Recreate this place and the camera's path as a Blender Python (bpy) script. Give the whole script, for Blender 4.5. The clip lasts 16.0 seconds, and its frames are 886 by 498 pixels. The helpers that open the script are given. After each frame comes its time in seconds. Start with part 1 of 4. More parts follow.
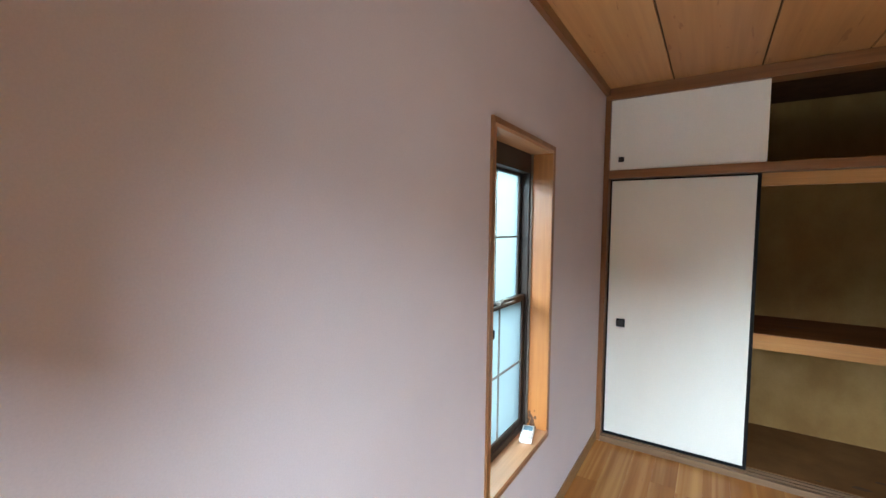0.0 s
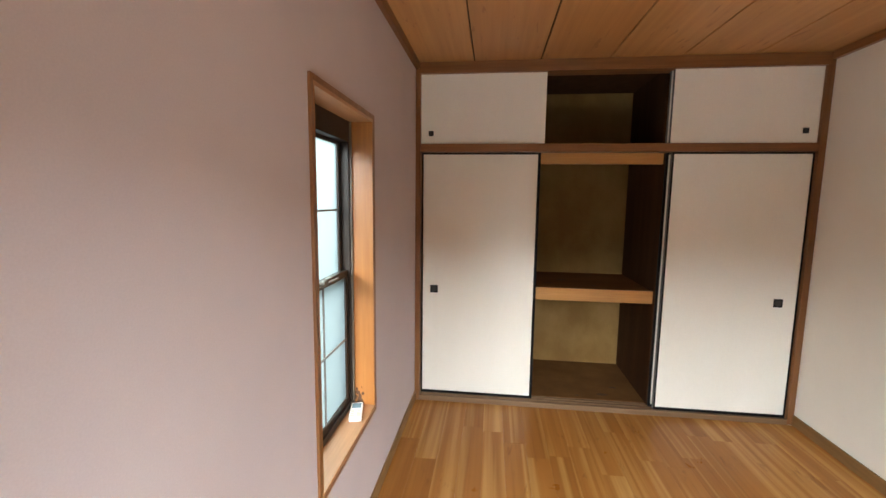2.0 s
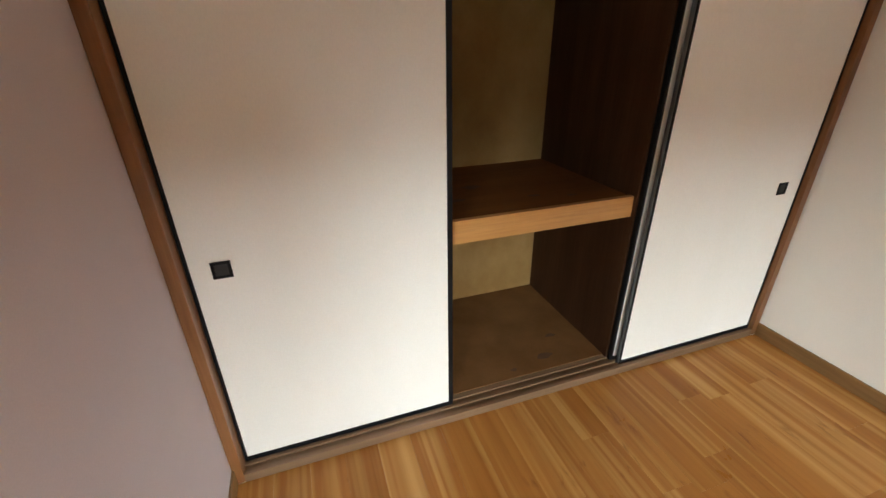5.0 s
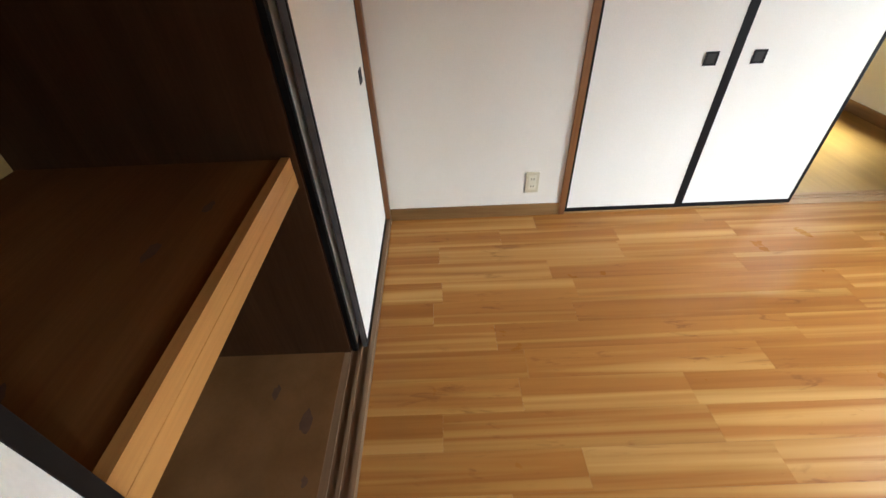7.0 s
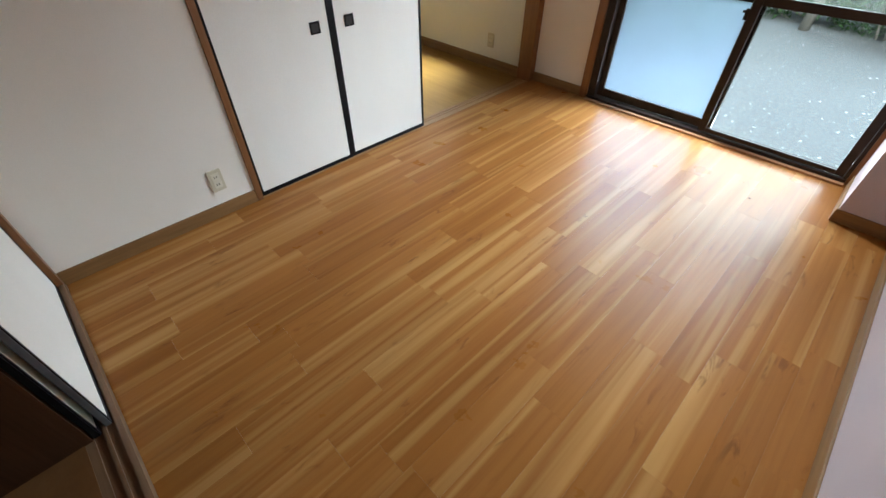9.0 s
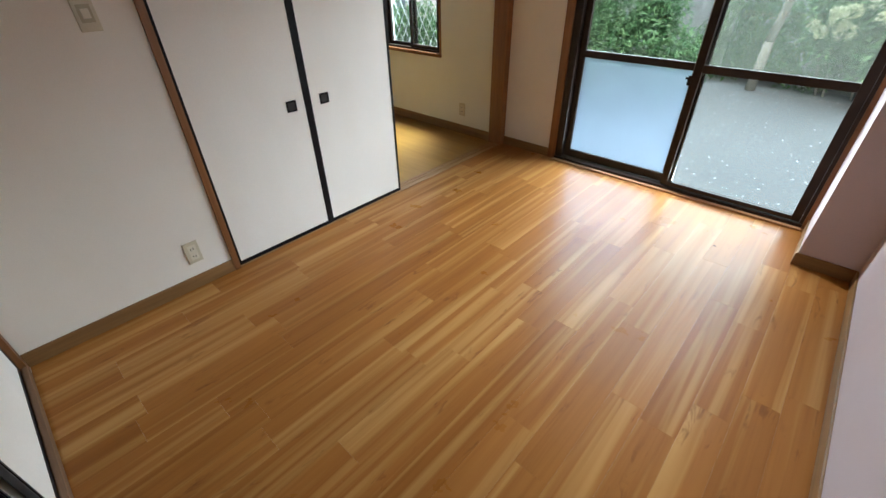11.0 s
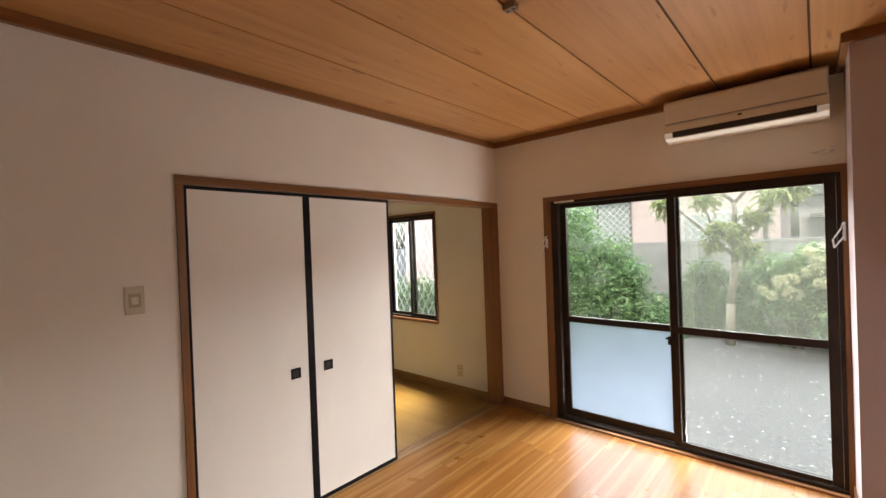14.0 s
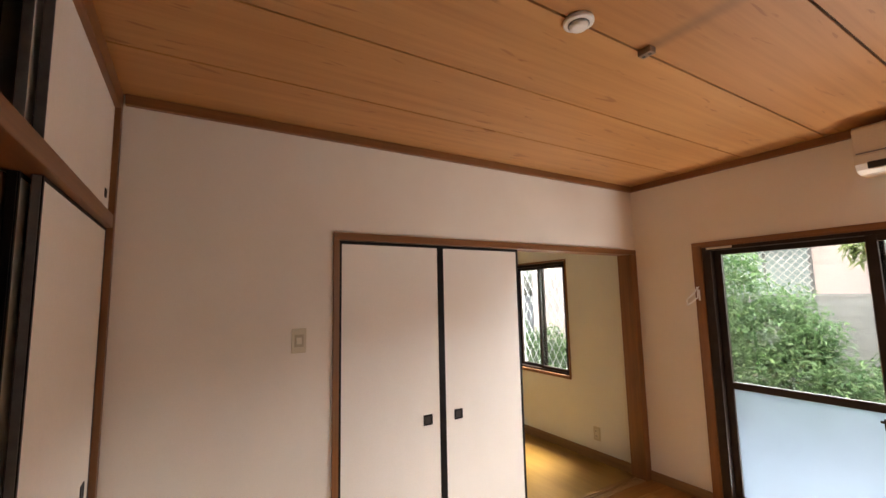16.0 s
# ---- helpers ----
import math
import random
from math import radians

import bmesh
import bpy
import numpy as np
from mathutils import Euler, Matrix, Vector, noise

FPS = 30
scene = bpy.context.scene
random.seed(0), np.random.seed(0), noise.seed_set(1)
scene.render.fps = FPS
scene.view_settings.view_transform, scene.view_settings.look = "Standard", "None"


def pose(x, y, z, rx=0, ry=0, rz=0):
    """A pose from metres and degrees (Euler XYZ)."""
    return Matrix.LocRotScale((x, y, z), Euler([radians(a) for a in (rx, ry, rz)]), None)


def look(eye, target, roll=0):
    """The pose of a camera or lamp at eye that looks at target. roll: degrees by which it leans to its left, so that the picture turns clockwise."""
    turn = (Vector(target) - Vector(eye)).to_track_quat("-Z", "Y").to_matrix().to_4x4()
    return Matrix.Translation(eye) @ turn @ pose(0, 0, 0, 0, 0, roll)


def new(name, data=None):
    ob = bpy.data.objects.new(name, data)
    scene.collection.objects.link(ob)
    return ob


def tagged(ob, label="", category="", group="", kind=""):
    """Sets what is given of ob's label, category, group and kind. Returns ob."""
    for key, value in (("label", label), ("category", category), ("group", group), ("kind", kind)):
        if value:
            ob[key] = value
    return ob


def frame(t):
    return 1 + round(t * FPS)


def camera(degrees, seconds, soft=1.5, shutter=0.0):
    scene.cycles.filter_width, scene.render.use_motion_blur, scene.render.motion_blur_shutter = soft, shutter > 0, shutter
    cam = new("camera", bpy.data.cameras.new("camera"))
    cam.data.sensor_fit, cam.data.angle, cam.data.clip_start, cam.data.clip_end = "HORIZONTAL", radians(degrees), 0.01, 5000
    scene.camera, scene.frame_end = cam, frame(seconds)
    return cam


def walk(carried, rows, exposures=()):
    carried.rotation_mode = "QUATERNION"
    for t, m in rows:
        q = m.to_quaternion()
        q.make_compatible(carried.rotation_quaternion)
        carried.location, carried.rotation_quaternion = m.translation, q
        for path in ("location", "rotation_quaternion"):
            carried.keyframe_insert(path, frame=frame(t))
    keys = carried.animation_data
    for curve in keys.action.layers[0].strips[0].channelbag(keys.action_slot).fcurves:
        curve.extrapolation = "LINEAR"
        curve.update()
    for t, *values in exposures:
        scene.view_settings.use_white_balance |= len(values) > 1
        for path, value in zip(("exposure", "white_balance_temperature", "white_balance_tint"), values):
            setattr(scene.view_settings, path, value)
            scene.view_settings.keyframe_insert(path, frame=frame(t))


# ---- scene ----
cam = camera(93.5, 16.0)
PATH = [
    (0, (0.629, -2.983, 1.454), (-0.452, -1.304, 1.34), 0.7),
    (0.5, (0.582, -2.993, 1.457), (-0.214, -1.165, 1.302), 0.9),
    (1, (0.571, -3.007, 1.463), (0.017, -1.095, 1.271), 1.0),
    (1.5, (0.565, -2.989, 1.461), (0.205, -1.034, 1.242), 0.8),
    (2, (0.542, -2.92, 1.46), (0.309, -0.949, 1.219), 0.7),
    (2.5, (0.508, -2.707, 1.459), (0.355, -0.73, 1.205), 0.5),
    (3, (0.456, -2.509, 1.452), (0.36, -0.54, 1.114), 0.3),
    (3.2, (0.428, -2.425, 1.44), (0.366, -0.459, 1.079), 0.3),
    (5.3, (0.4, -1.016, 1.364), (1.151, 0.579, 0.42), -1.7),
    (5.5, (0.44, -0.905, 1.338), (1.317, 0.604, 0.361), -2.6),
    (6, (0.568, -0.622, 1.323), (1.768, 0.549, 0.231), -3.4),
    (6.5, (0.662, -0.437, 1.312), (2.136, 0.195, 0.117), -3.1),
    (7, (0.677, -0.314, 1.321), (2.22, -0.303, 0.049), -2.5),
    (7.5, (0.637, -0.286, 1.304), (2.066, -0.78, -0.004), -1.1),
    (8, (0.554, -0.309, 1.341), (1.791, -1.12, -0.004), 0.8),
    (8.5, (0.506, -0.32, 1.381), (1.595, -1.299, 0.019), 1.4),
    (8.7, (0.493, -0.328, 1.378), (1.547, -1.337, 0.011), 1.1),
    (10.8, (0.406, -0.385, 1.412), (1.514, -1.549, 0.223), -1.2),
    (11, (0.418, -0.377, 1.409), (1.542, -1.572, 0.266), -1.2),
    (11.5, (0.419, -0.373, 1.411), (1.598, -1.641, 0.409), -1.4),
    (12, (0.399, -0.375, 1.417), (1.64, -1.712, 0.597), -1.6),
    (12.5, (0.406, -0.36, 1.425), (1.687, -1.764, 0.803), -1.6),
    (13, (0.396, -0.354, 1.43), (1.712, -1.803, 1.023), -1.9),
    (13.5, (0.391, -0.347, 1.44), (1.724, -1.824, 1.24), -2.0),
    (14, (0.39, -0.335, 1.452), (1.726, -1.823, 1.437), -2.1),
    (14.5, (0.377, -0.335, 1.46), (1.728, -1.804, 1.59), -2.1),
    (15, (0.375, -0.334, 1.468), (1.775, -1.746, 1.684), -2.0),
    (15.5, (0.378, -0.327, 1.474), (1.899, -1.603, 1.716), -1.7),
    (16, (0.392, -0.31, 1.474), (2.095, -1.335, 1.697), -1.2),
]
EXPOSURES = [(0, 2.55, 5600, 0), (0.5, 2.55, 6500, 8), (1, 2.55, 6650, 9), (3.2, 2.5, 6700, 5), (5.5, 2.65, 6400, 5), (7, 2.7, 6100, 5), (8.5, 2.2, 5800, 4), (11, 1.95, 6000, 5), (12.5, 1.95, 5950, 4), (14.5, 2.1, 7500, 19), (16, 2.25, 7400, 18)]
walk(cam, [(t, look(eye, target, roll)) for t, eye, target, roll in PATH], exposures=EXPOSURES)
SKY, SUN, LAMP_DOOR, LAMP_GROUND, LAMP_SIDE, LAMP_NEXT = 0.13, 0.8, 1150, 26, 4, 170

# ---------- light ----------
world = bpy.data.worlds.new("sky")
scene.world = world
world.use_nodes = True
wn = world.node_tree.nodes
sky = wn.new("ShaderNodeTexSky")
sky.sky_type, sky.sun_disc = "NISHITA", False
sky.sun_elevation, sky.sun_rotation = radians(50), radians(-14)
sky.air_density, sky.dust_density = 1.0, 4.0
world.node_tree.links.new(sky.outputs[0], wn["Background"].inputs[0])
wn["Background"].inputs[1].default_value = SKY

sun = new("sun", bpy.data.lights.new("sun", "SUN"))
sun.data.energy, sun.data.angle, sun.data.color = SUN, radians(40), (1.0, 0.96, 0.9)
sun.matrix_world = look((0, 0, 10), (1.0, -4.0, 5.1))


def sky_lamp(name, eye, target, sx, sy, watts, color=(0.90, 0.95, 1.0)):
    lamp = bpy.data.lights.new(name, "AREA")
    lamp.shape, lamp.size, lamp.size_y, lamp.energy, lamp.color = "RECTANGLE", sx, sy, watts, color
    ob = new(name, lamp)
    ob.matrix_world = look(eye, target)
    return ob


# sky light that falls in through the three window openings
sky_lamp("sky_light_garden_door", (0.6, -9.6, 4.4), (1.2, -3.0, 1.0), 14.0, 3.6, LAMP_DOOR)
# unseen lamp low outside the door, added as bounced daylight for the ceiling
sky_lamp("bounce_fill_garden_door", (0.72, -3.98, -0.36), (1.5, -2.7, 0.95), 0.8, 0.5, LAMP_GROUND)
sky_lamp("sky_light_side_window", (-0.75, -1.4, 1.75), (0.4, -1.4, 0.75), 0.9, 1.3, LAMP_SIDE)
sky_lamp("sky_light_next_room", (3.75, -4.3, 2.6), (3.75, -2.4, 0.5), 0.9, 0.9, LAMP_NEXT)


# ---------- materials ----------
def nodes_of(name):
    m = bpy.data.materials.new(name)
    m.use_nodes = True
    n, l = m.node_tree.nodes, m.node_tree.links
    return m, n, l, n["Principled BSDF"]


def ramp(n, stops):
    r = n.new("ShaderNodeValToRGB")
    e = r.color_ramp.elements
    while len(e) < len(stops):
        e.new(0.5)
    for el, (p, c) in zip(e, stops):
        el.position, el.color = p, (*c, 1)
    return r


def coords(n, l, scale, shuffle=False):
    """World position, scaled; shuffled from object to object."""
    g = n.new("ShaderNodeNewGeometry")
    mp = n.new("ShaderNodeMapping")
    mp.inputs["Scale"].default_value = scale
    l.new(g.outputs["Position"], mp.inputs["Vector"])
    if shuffle:
        o = n.new("ShaderNodeObjectInfo")
        mul = n.new("ShaderNodeVectorMath")
        mul.operation = "SCALE"
        mul.inputs[0].default_value = (31, 17, 43)
        l.new(o.outputs["Random"], mul.inputs["Scale"])
        l.new(mul.outputs[0], mp.inputs["Location"])
    return mp


def noise_tex(n, l, src, scale, detail=4, rough=0.55, distort=0.0):
    t = n.new("ShaderNodeTexNoise")
    t.inputs["Scale"].default_value, t.inputs["Detail"].default_value = scale, detail
    t.inputs["Roughness"].default_value, t.inputs["Distortion"].default_value = rough, distort
    l.new(src.outputs[0], t.inputs["Vector"])
    return t


def mix(n, l, a, b, fac, mode="MIX"):
    m = n.new("ShaderNodeMix")
    m.data_type, m.blend_type = "RGBA", mode
    for sock, v in ((m.inputs[6], a), (m.inputs[7], b)):
        if isinstance(v, tuple):
            sock.default_value = (*v, 1)
        else:
            l.new(v, sock)
    if isinstance(fac, float):
        m.inputs[0].default_value = fac
    else:
        l.new(fac, m.inputs[0])
    return m.outputs[2]


def bump(n, l, p, height, strength, dist=0.002):
    b = n.new("ShaderNodeBump")
    b.inputs["Strength"].default_value, b.inputs["Distance"].default_value = strength, dist
    l.new(height, b.inputs["Height"])
    l.new(b.outputs[0], p.inputs["Normal"])


def plain(name, a, b, rough=0.5, metal=0.0, scale=8, fine=120, relief=0.1, stretch=(1, 1, 1), spread=(0.35, 0.7), gloss=0.5):
    """Two tones in soft patches, a fine grain over them, and slight relief."""
    m, n, l, p = nodes_of(name)
    c = coords(n, l, stretch)
    big = noise_tex(n, l, c, scale, 4)
    r = ramp(n, ((spread[0], a), (spread[1], b)))
    l.new(big.outputs[0], r.inputs[0])
    small = noise_tex(n, l, c, fine, 3)
    g = ramp(n, ((0.3, (0.965, 0.965, 0.965)), (0.7, (1.02, 1.02, 1.02))))
    l.new(small.outputs[0], g.inputs[0])
    l.new(mix(n, l, r.outputs[0], g.outputs[0], 1.0, "MULTIPLY"), p.inputs["Base Color"])
    p.inputs["Roughness"].default_value, p.inputs["Metallic"].default_value = rough, metal
    p.inputs["Specular IOR Level"].default_value = gloss
    if relief:
        bump(n, l, p, small.outputs[0], relief)
    return m


def wood(name, dark, mid, light, along, rough=0.4, shuffle=False, knots=0.0, relief=0.06, freq=1.0):
    """Straight-grained timber; along is the axis of the grain."""
    m, n, l, p = nodes_of(name)
    s = [22 * freq, 22 * freq, 22 * freq]
    s["xyz".index(along)] = 0.9
    c = coords(n, l, tuple(s), shuffle)
    grain = noise_tex(n, l, c, 1.0, 6, 0.6, 0.2)
    r = ramp(n, ((0.28, dark), (0.5, mid), (0.72, light)))
    l.new(grain.outputs[0], r.inputs[0])
    s2 = [140.0, 140.0, 140.0]
    s2["xyz".index(along)] = 5
    fine = noise_tex(n, l, coords(n, l, tuple(s2), shuffle), 1.0, 3)
    g = ramp(n, ((0.3, (0.84, 0.82, 0.8)), (0.65, (1.03, 1.03, 1.03))))
    l.new(fine.outputs[0], g.inputs[0])
    col = mix(n, l, r.outputs[0], g.outputs[0], 0.8, "MULTIPLY")
    if knots:
        s3 = [16.0, 16.0, 16.0]
        s3["xyz".index(along)] = 2.6
        k = noise_tex(n, l, coords(n, l, tuple(s3), shuffle), 1.0, 2, 0.5, 1.5)
        kr = ramp(n, ((0.70, (0, 0, 0)), (0.76, (1, 1, 1))))
        l.new(k.outputs[0], kr.inputs[0])
        f = n.new("ShaderNodeMath")
        f.operation = "MULTIPLY"
        f.inputs[1].default_value = knots
        l.new(kr.outputs[0], f.inputs[0])
        col = mix(n, l, col, tuple(v * 0.45 for v in dark), f.outputs[0])
    l.new(col, p.inputs["Base Color"])
    p.inputs["Roughness"].default_value = rough
    p.inputs["Specular IOR Level"].default_value = 0.12 if rough > 0.6 else 0.5
    bump(n, l, p, fine.outputs[0], relief, 0.001)
    return m


def plank_material():
    """Satin laminate boards, amber to tan, with pale sapwood streaks along the length."""
    m, n, l, p = nodes_of("laminate_floor")
    o = n.new("ShaderNodeObjectInfo")
    tone = ramp(n, ((0.0, (0.275, 0.110, 0.024)), (0.35, (0.295, 0.120, 0.027)), (0.7, (0.315, 0.130, 0.030)), (1.0, (0.335, 0.142, 0.034))))
    l.new(o.outputs["Random"], tone.inputs[0])
    grain = noise_tex(n, l, coords(n, l, (34, 0.9, 1), True), 1.0, 6, 0.62, 0.15)
    gr = ramp(n, ((0.3, (0.74, 0.68, 0.62)), (0.5, (1, 1, 1)), (0.75, (1.1, 1.13, 1.16))))
    l.new(grain.outputs[0], gr.inputs[0])
    col = mix(n, l, tone.outputs[0], gr.outputs[0], 0.6, "MULTIPLY")
    # broad darker heartwood and pale sapwood flames
    heart = noise_tex(n, l, coords(n, l, (9, 0.55, 1), True), 1.0, 3, 0.5, 0.4)
    hr = ramp(n, ((0.36, (0.78, 0.70, 0.62)), (0.58, (1.06, 1.06, 1.06))))
    l.new(heart.outputs[0], hr.inputs[0])
    col = mix(n, l, col, hr.outputs[0], 0.5, "MULTIPLY")
    sap = noise_tex(n, l, coords(n, l, (14, 0.35, 1), True), 1.0, 3, 0.5, 0.5)
    sr = ramp(n, ((0.49, (0, 0, 0)), (0.58, (0.5, 0.5, 0.5)), (0.7, (1, 1, 1))))
    l.new(sap.outputs[0], sr.inputs[0])
    f = n.new("ShaderNodeMath")
    f.operation, f.inputs[1].default_value = "MULTIPLY", 0.7
    l.new(sr.outputs[0], f.inputs[0])
    col = mix(n, l, col, (0.52, 0.30, 0.10), f.outputs[0])
    fleck = noise_tex(n, l, coords(n, l, (30, 6.0, 1), True), 1.0, 3, 0.6, 0.9)
    patch = noise_tex(n, l, coords(n, l, (5, 2.0, 1), True), 1.0, 1)
    pr = ramp(n, ((0.5, (0, 0, 0)), (0.62, (1, 1, 1))))
    l.new(patch.outputs[0], pr.inputs[0])
    fr = ramp(n, ((0.58, (0, 0, 0)), (0.72, (0.6, 0.6, 0.6))))
    l.new(fleck.outputs[0], fr.inputs[0])
    both = n.new("ShaderNodeMath")
    both.operation = "MULTIPLY"
    l.new(fr.outputs[0], both.inputs[0])
    l.new(pr.outputs[0], both.inputs[1])
    col = mix(n, l, col, (0.13, 0.045, 0.014), both.outputs[0])
    l.new(col, p.inputs["Base Color"])
    smear = noise_tex(n, l, coords(n, l, (1, 1, 1)), 5.0, 5)
    rr = ramp(n, ((0.3, (0.27, 0.27, 0.27)), (0.75, (0.36, 0.36, 0.36))))
    l.new(smear.outputs[0], rr.inputs[0])
    l.new(rr.outputs[0], p.inputs["Roughness"])
    p.inputs["Specular IOR Level"].default_value = 0.17
    bump(n, l, p, grain.outputs[0], 0.05, 0.001)
    return m


def ceiling_material():
    """Printed cedar boards: long pale grain along y with short reddish flecks."""
    m, n, l, p = nodes_of("cedar_ceiling")
    isl = n.new("ShaderNodeNewGeometry")
    tone = ramp(n, ((0.0, (0.42, 0.195, 0.066)), (0.5, (0.47, 0.23, 0.08)), (1.0, (0.51, 0.26, 0.095))))
    l.new(isl.outputs["Random Per Island"], tone.inputs[0])
    grain = noise_tex(n, l, coords(n, l, (26, 0.7, 1)), 1.0, 5, 0.6, 0.15)
    gr = ramp(n, ((0.3, (0.80, 0.74, 0.68)), (0.55, (1, 1, 1)), (0.75, (1.1, 1.13, 1.16))))
    l.new(grain.outputs[0], gr.inputs[0])
    col = mix(n, l, tone.outputs[0], gr.outputs[0], 0.8, "MULTIPLY")
    fleck = noise_tex(n, l, coords(n, l, (30, 4.5, 1)), 1.0, 2, 0.5, 0.5)
    fr = ramp(n, ((0.655, (0, 0, 0)), (0.71, (0.7, 0.7, 0.7))))
    l.new(fleck.outputs[0], fr.inputs[0])
    col = mix(n, l, col, (0.27, 0.10, 0.03), fr.outputs[0])
    # dark streak that starts at the lamp socket and fades out towards west
    sep = n.new("ShaderNodeSeparateXYZ")
    l.new(isl.outputs["Position"], sep.inputs[0])
    off, ab, across, along, mul = (n.new("ShaderNodeMath"), n.new("ShaderNodeMath"), n.new("ShaderNodeMapRange"), n.new("ShaderNodeMapRange"), n.new("ShaderNodeMath"))
    off.operation, off.inputs[1].default_value = "ADD", 1.73
    ab.operation, mul.operation = "ABSOLUTE", "MULTIPLY"
    l.new(sep.outputs[1], off.inputs[0])
    l.new(off.outputs[0], ab.inputs[0])
    l.new(ab.outputs[0], across.inputs[0])
    l.new(sep.outputs[0], along.inputs[0])
    across.interpolation_type = along.interpolation_type = "SMOOTHSTEP"
    for node, a, b, lo, hi in ((across, 0.0, 0.055, 0.5, 0.0), (along, 1.26, 0.55, 1.0, 0.0)):
        for k, v in zip((1, 2, 3, 4), (a, b, lo, hi)):
            node.inputs[k].default_value = v
    side = n.new("ShaderNodeMapRange")
    l.new(sep.outputs[0], side.inputs[0])
    for k, v in zip((1, 2, 3, 4), (1.32, 1.24, 0.0, 1.0)):
        side.inputs[k].default_value = v
    mul2 = n.new("ShaderNodeMath")
    mul2.operation = "MULTIPLY"
    l.new(across.outputs[0], mul.inputs[0])
    l.new(along.outputs[0], mul.inputs[1])
    l.new(mul.outputs[0], mul2.inputs[0])
    l.new(side.outputs[0], mul2.inputs[1])
    col = mix(n, l, col, (0.10, 0.055, 0.03), mul2.outputs[0])
    l.new(col, p.inputs["Base Color"])
    p.inputs["Roughness"].default_value = 0.45
    bump(n, l, p, grain.outputs[0], 0.05, 0.001)
    return m


def glass_material(name, tint=(0.68, 0.72, 0.715)):
    """Thin clear pane: see-through, with gloss that grows towards grazing angles."""
    m, n, l, p = nodes_of(name)
    n.remove(p)
    tr, gl, mx, lw = (n.new("ShaderNodeBsdfTransparent"), n.new("ShaderNodeBsdfGlossy"), n.new("ShaderNodeMixShader"), n.new("ShaderNodeLayerWeight"))
    tr.inputs[0].default_value = (*tint, 1)
    gl.inputs["Roughness"].default_value = 0.02
    pw, ma = n.new("ShaderNodeMath"), n.new("ShaderNodeMath")
    pw.operation, pw.inputs[1].default_value = "POWER", 5.0
    ma.operation, ma.inputs[1].default_value, ma.inputs[2].default_value = "MULTIPLY_ADD", 0.7, 0.03
    l.new(lw.outputs["Facing"], pw.inputs[0])
    l.new(pw.outputs[0], ma.inputs[0])
    l.new(ma.outputs[0], mx.inputs[0])
    l.new(tr.outputs[0], mx.inputs[1])
    l.new(gl.outputs[0], mx.inputs[2])
    l.new(mx.outputs[0], n["Material Output"].inputs[0])
    return m


def frosted_material(name, color, scatter):
    """Ground glass: mostly forward blur, with some of the light scattered evenly."""
    m, n, l, p = nodes_of(name)
    n.remove(p)
    rf, tl, gl = n.new("ShaderNodeBsdfRefraction"), n.new("ShaderNodeBsdfTranslucent"), n.new("ShaderNodeBsdfGlossy")
    t = noise_tex(n, l, coords(n, l, (1, 1, 1)), 3.0, 3)
    r = ramp(n, ((0.3, tuple(v * 0.94 for v in color)), (0.7, color)))
    l.new(t.outputs[0], r.inputs[0])
    l.new(r.outputs[0], tl.inputs[0])
    l.new(r.outputs[0], rf.inputs[0])
    rf.inputs["Roughness"].default_value, rf.inputs["IOR"].default_value = 0.7, 1.2
    gl.inputs["Roughness"].default_value = 0.3
    a, b = n.new("ShaderNodeMixShader"), n.new("ShaderNodeMixShader")
    a.inputs[0].default_value, b.inputs[0].default_value = scatter, 0.05
    l.new(rf.outputs[0], a.inputs[1])
    l.new(tl.outputs[0], a.inputs[2])
    l.new(a.outputs[0], b.inputs[1])
    l.new(gl.outputs[0], b.inputs[2])
    l.new(b.outputs[0], n["Material Output"].inputs[0])
    return m


def mesh_cloth_material(name, color, cover):
    """Fine insect netting: mostly open, its pale threads catch the daylight."""
    m, n, l, p = nodes_of(name)
    n.remove(p)
    tr, df, tl = n.new("ShaderNodeBsdfTransparent"), n.new("ShaderNodeBsdfDiffuse"), n.new("ShaderNodeBsdfTranslucent")
    df.inputs[0].default_value = tl.inputs[0].default_value = (*color, 1)
    a, b = n.new("ShaderNodeMixShader"), n.new("ShaderNodeMixShader")
    a.inputs[0].default_value, b.inputs[0].default_value = 0.6, cover
    l.new(df.outputs[0], a.inputs[1])
    l.new(tl.outputs[0], a.inputs[2])
    l.new(tr.outputs[0], b.inputs[1])
    l.new(a.outputs[0], b.inputs[2])
    l.new(b.outputs[0], n["Material Output"].inputs[0])
    return m


def leaf_material(name, a, b, c):
    m, n, l, p = nodes_of(name)
    g = n.new("ShaderNodeNewGeometry")
    r = ramp(n, ((0.0, a), (0.55, b), (1.0, c)))
    l.new(g.outputs["Random Per Island"], r.inputs[0])
    t = noise_tex(n, l, coords(n, l, (1, 1, 1)), 2.2, 3)
    sh = ramp(n, ((0.3, (0.75, 0.78, 0.8)), (0.7, (1.1, 1.1, 1.0))))
    l.new(t.outputs[0], sh.inputs[0])
    col = mix(n, l, r.outputs[0], sh.outputs[0], 1.0, "MULTIPLY")
    l.new(col, p.inputs["Base Color"])
    p.inputs["Roughness"].default_value = 0.5
    tl, mx = n.new("ShaderNodeBsdfTranslucent"), n.new("ShaderNodeMixShader")
    l.new(col, tl.inputs[0])
    mx.inputs[0].default_value = 0.35
    l.new(p.outputs[0], mx.inputs[1])
    l.new(tl.outputs[0], mx.inputs[2])
    l.new(mx.outputs[0], n["Material Output"].inputs[0])
    return m


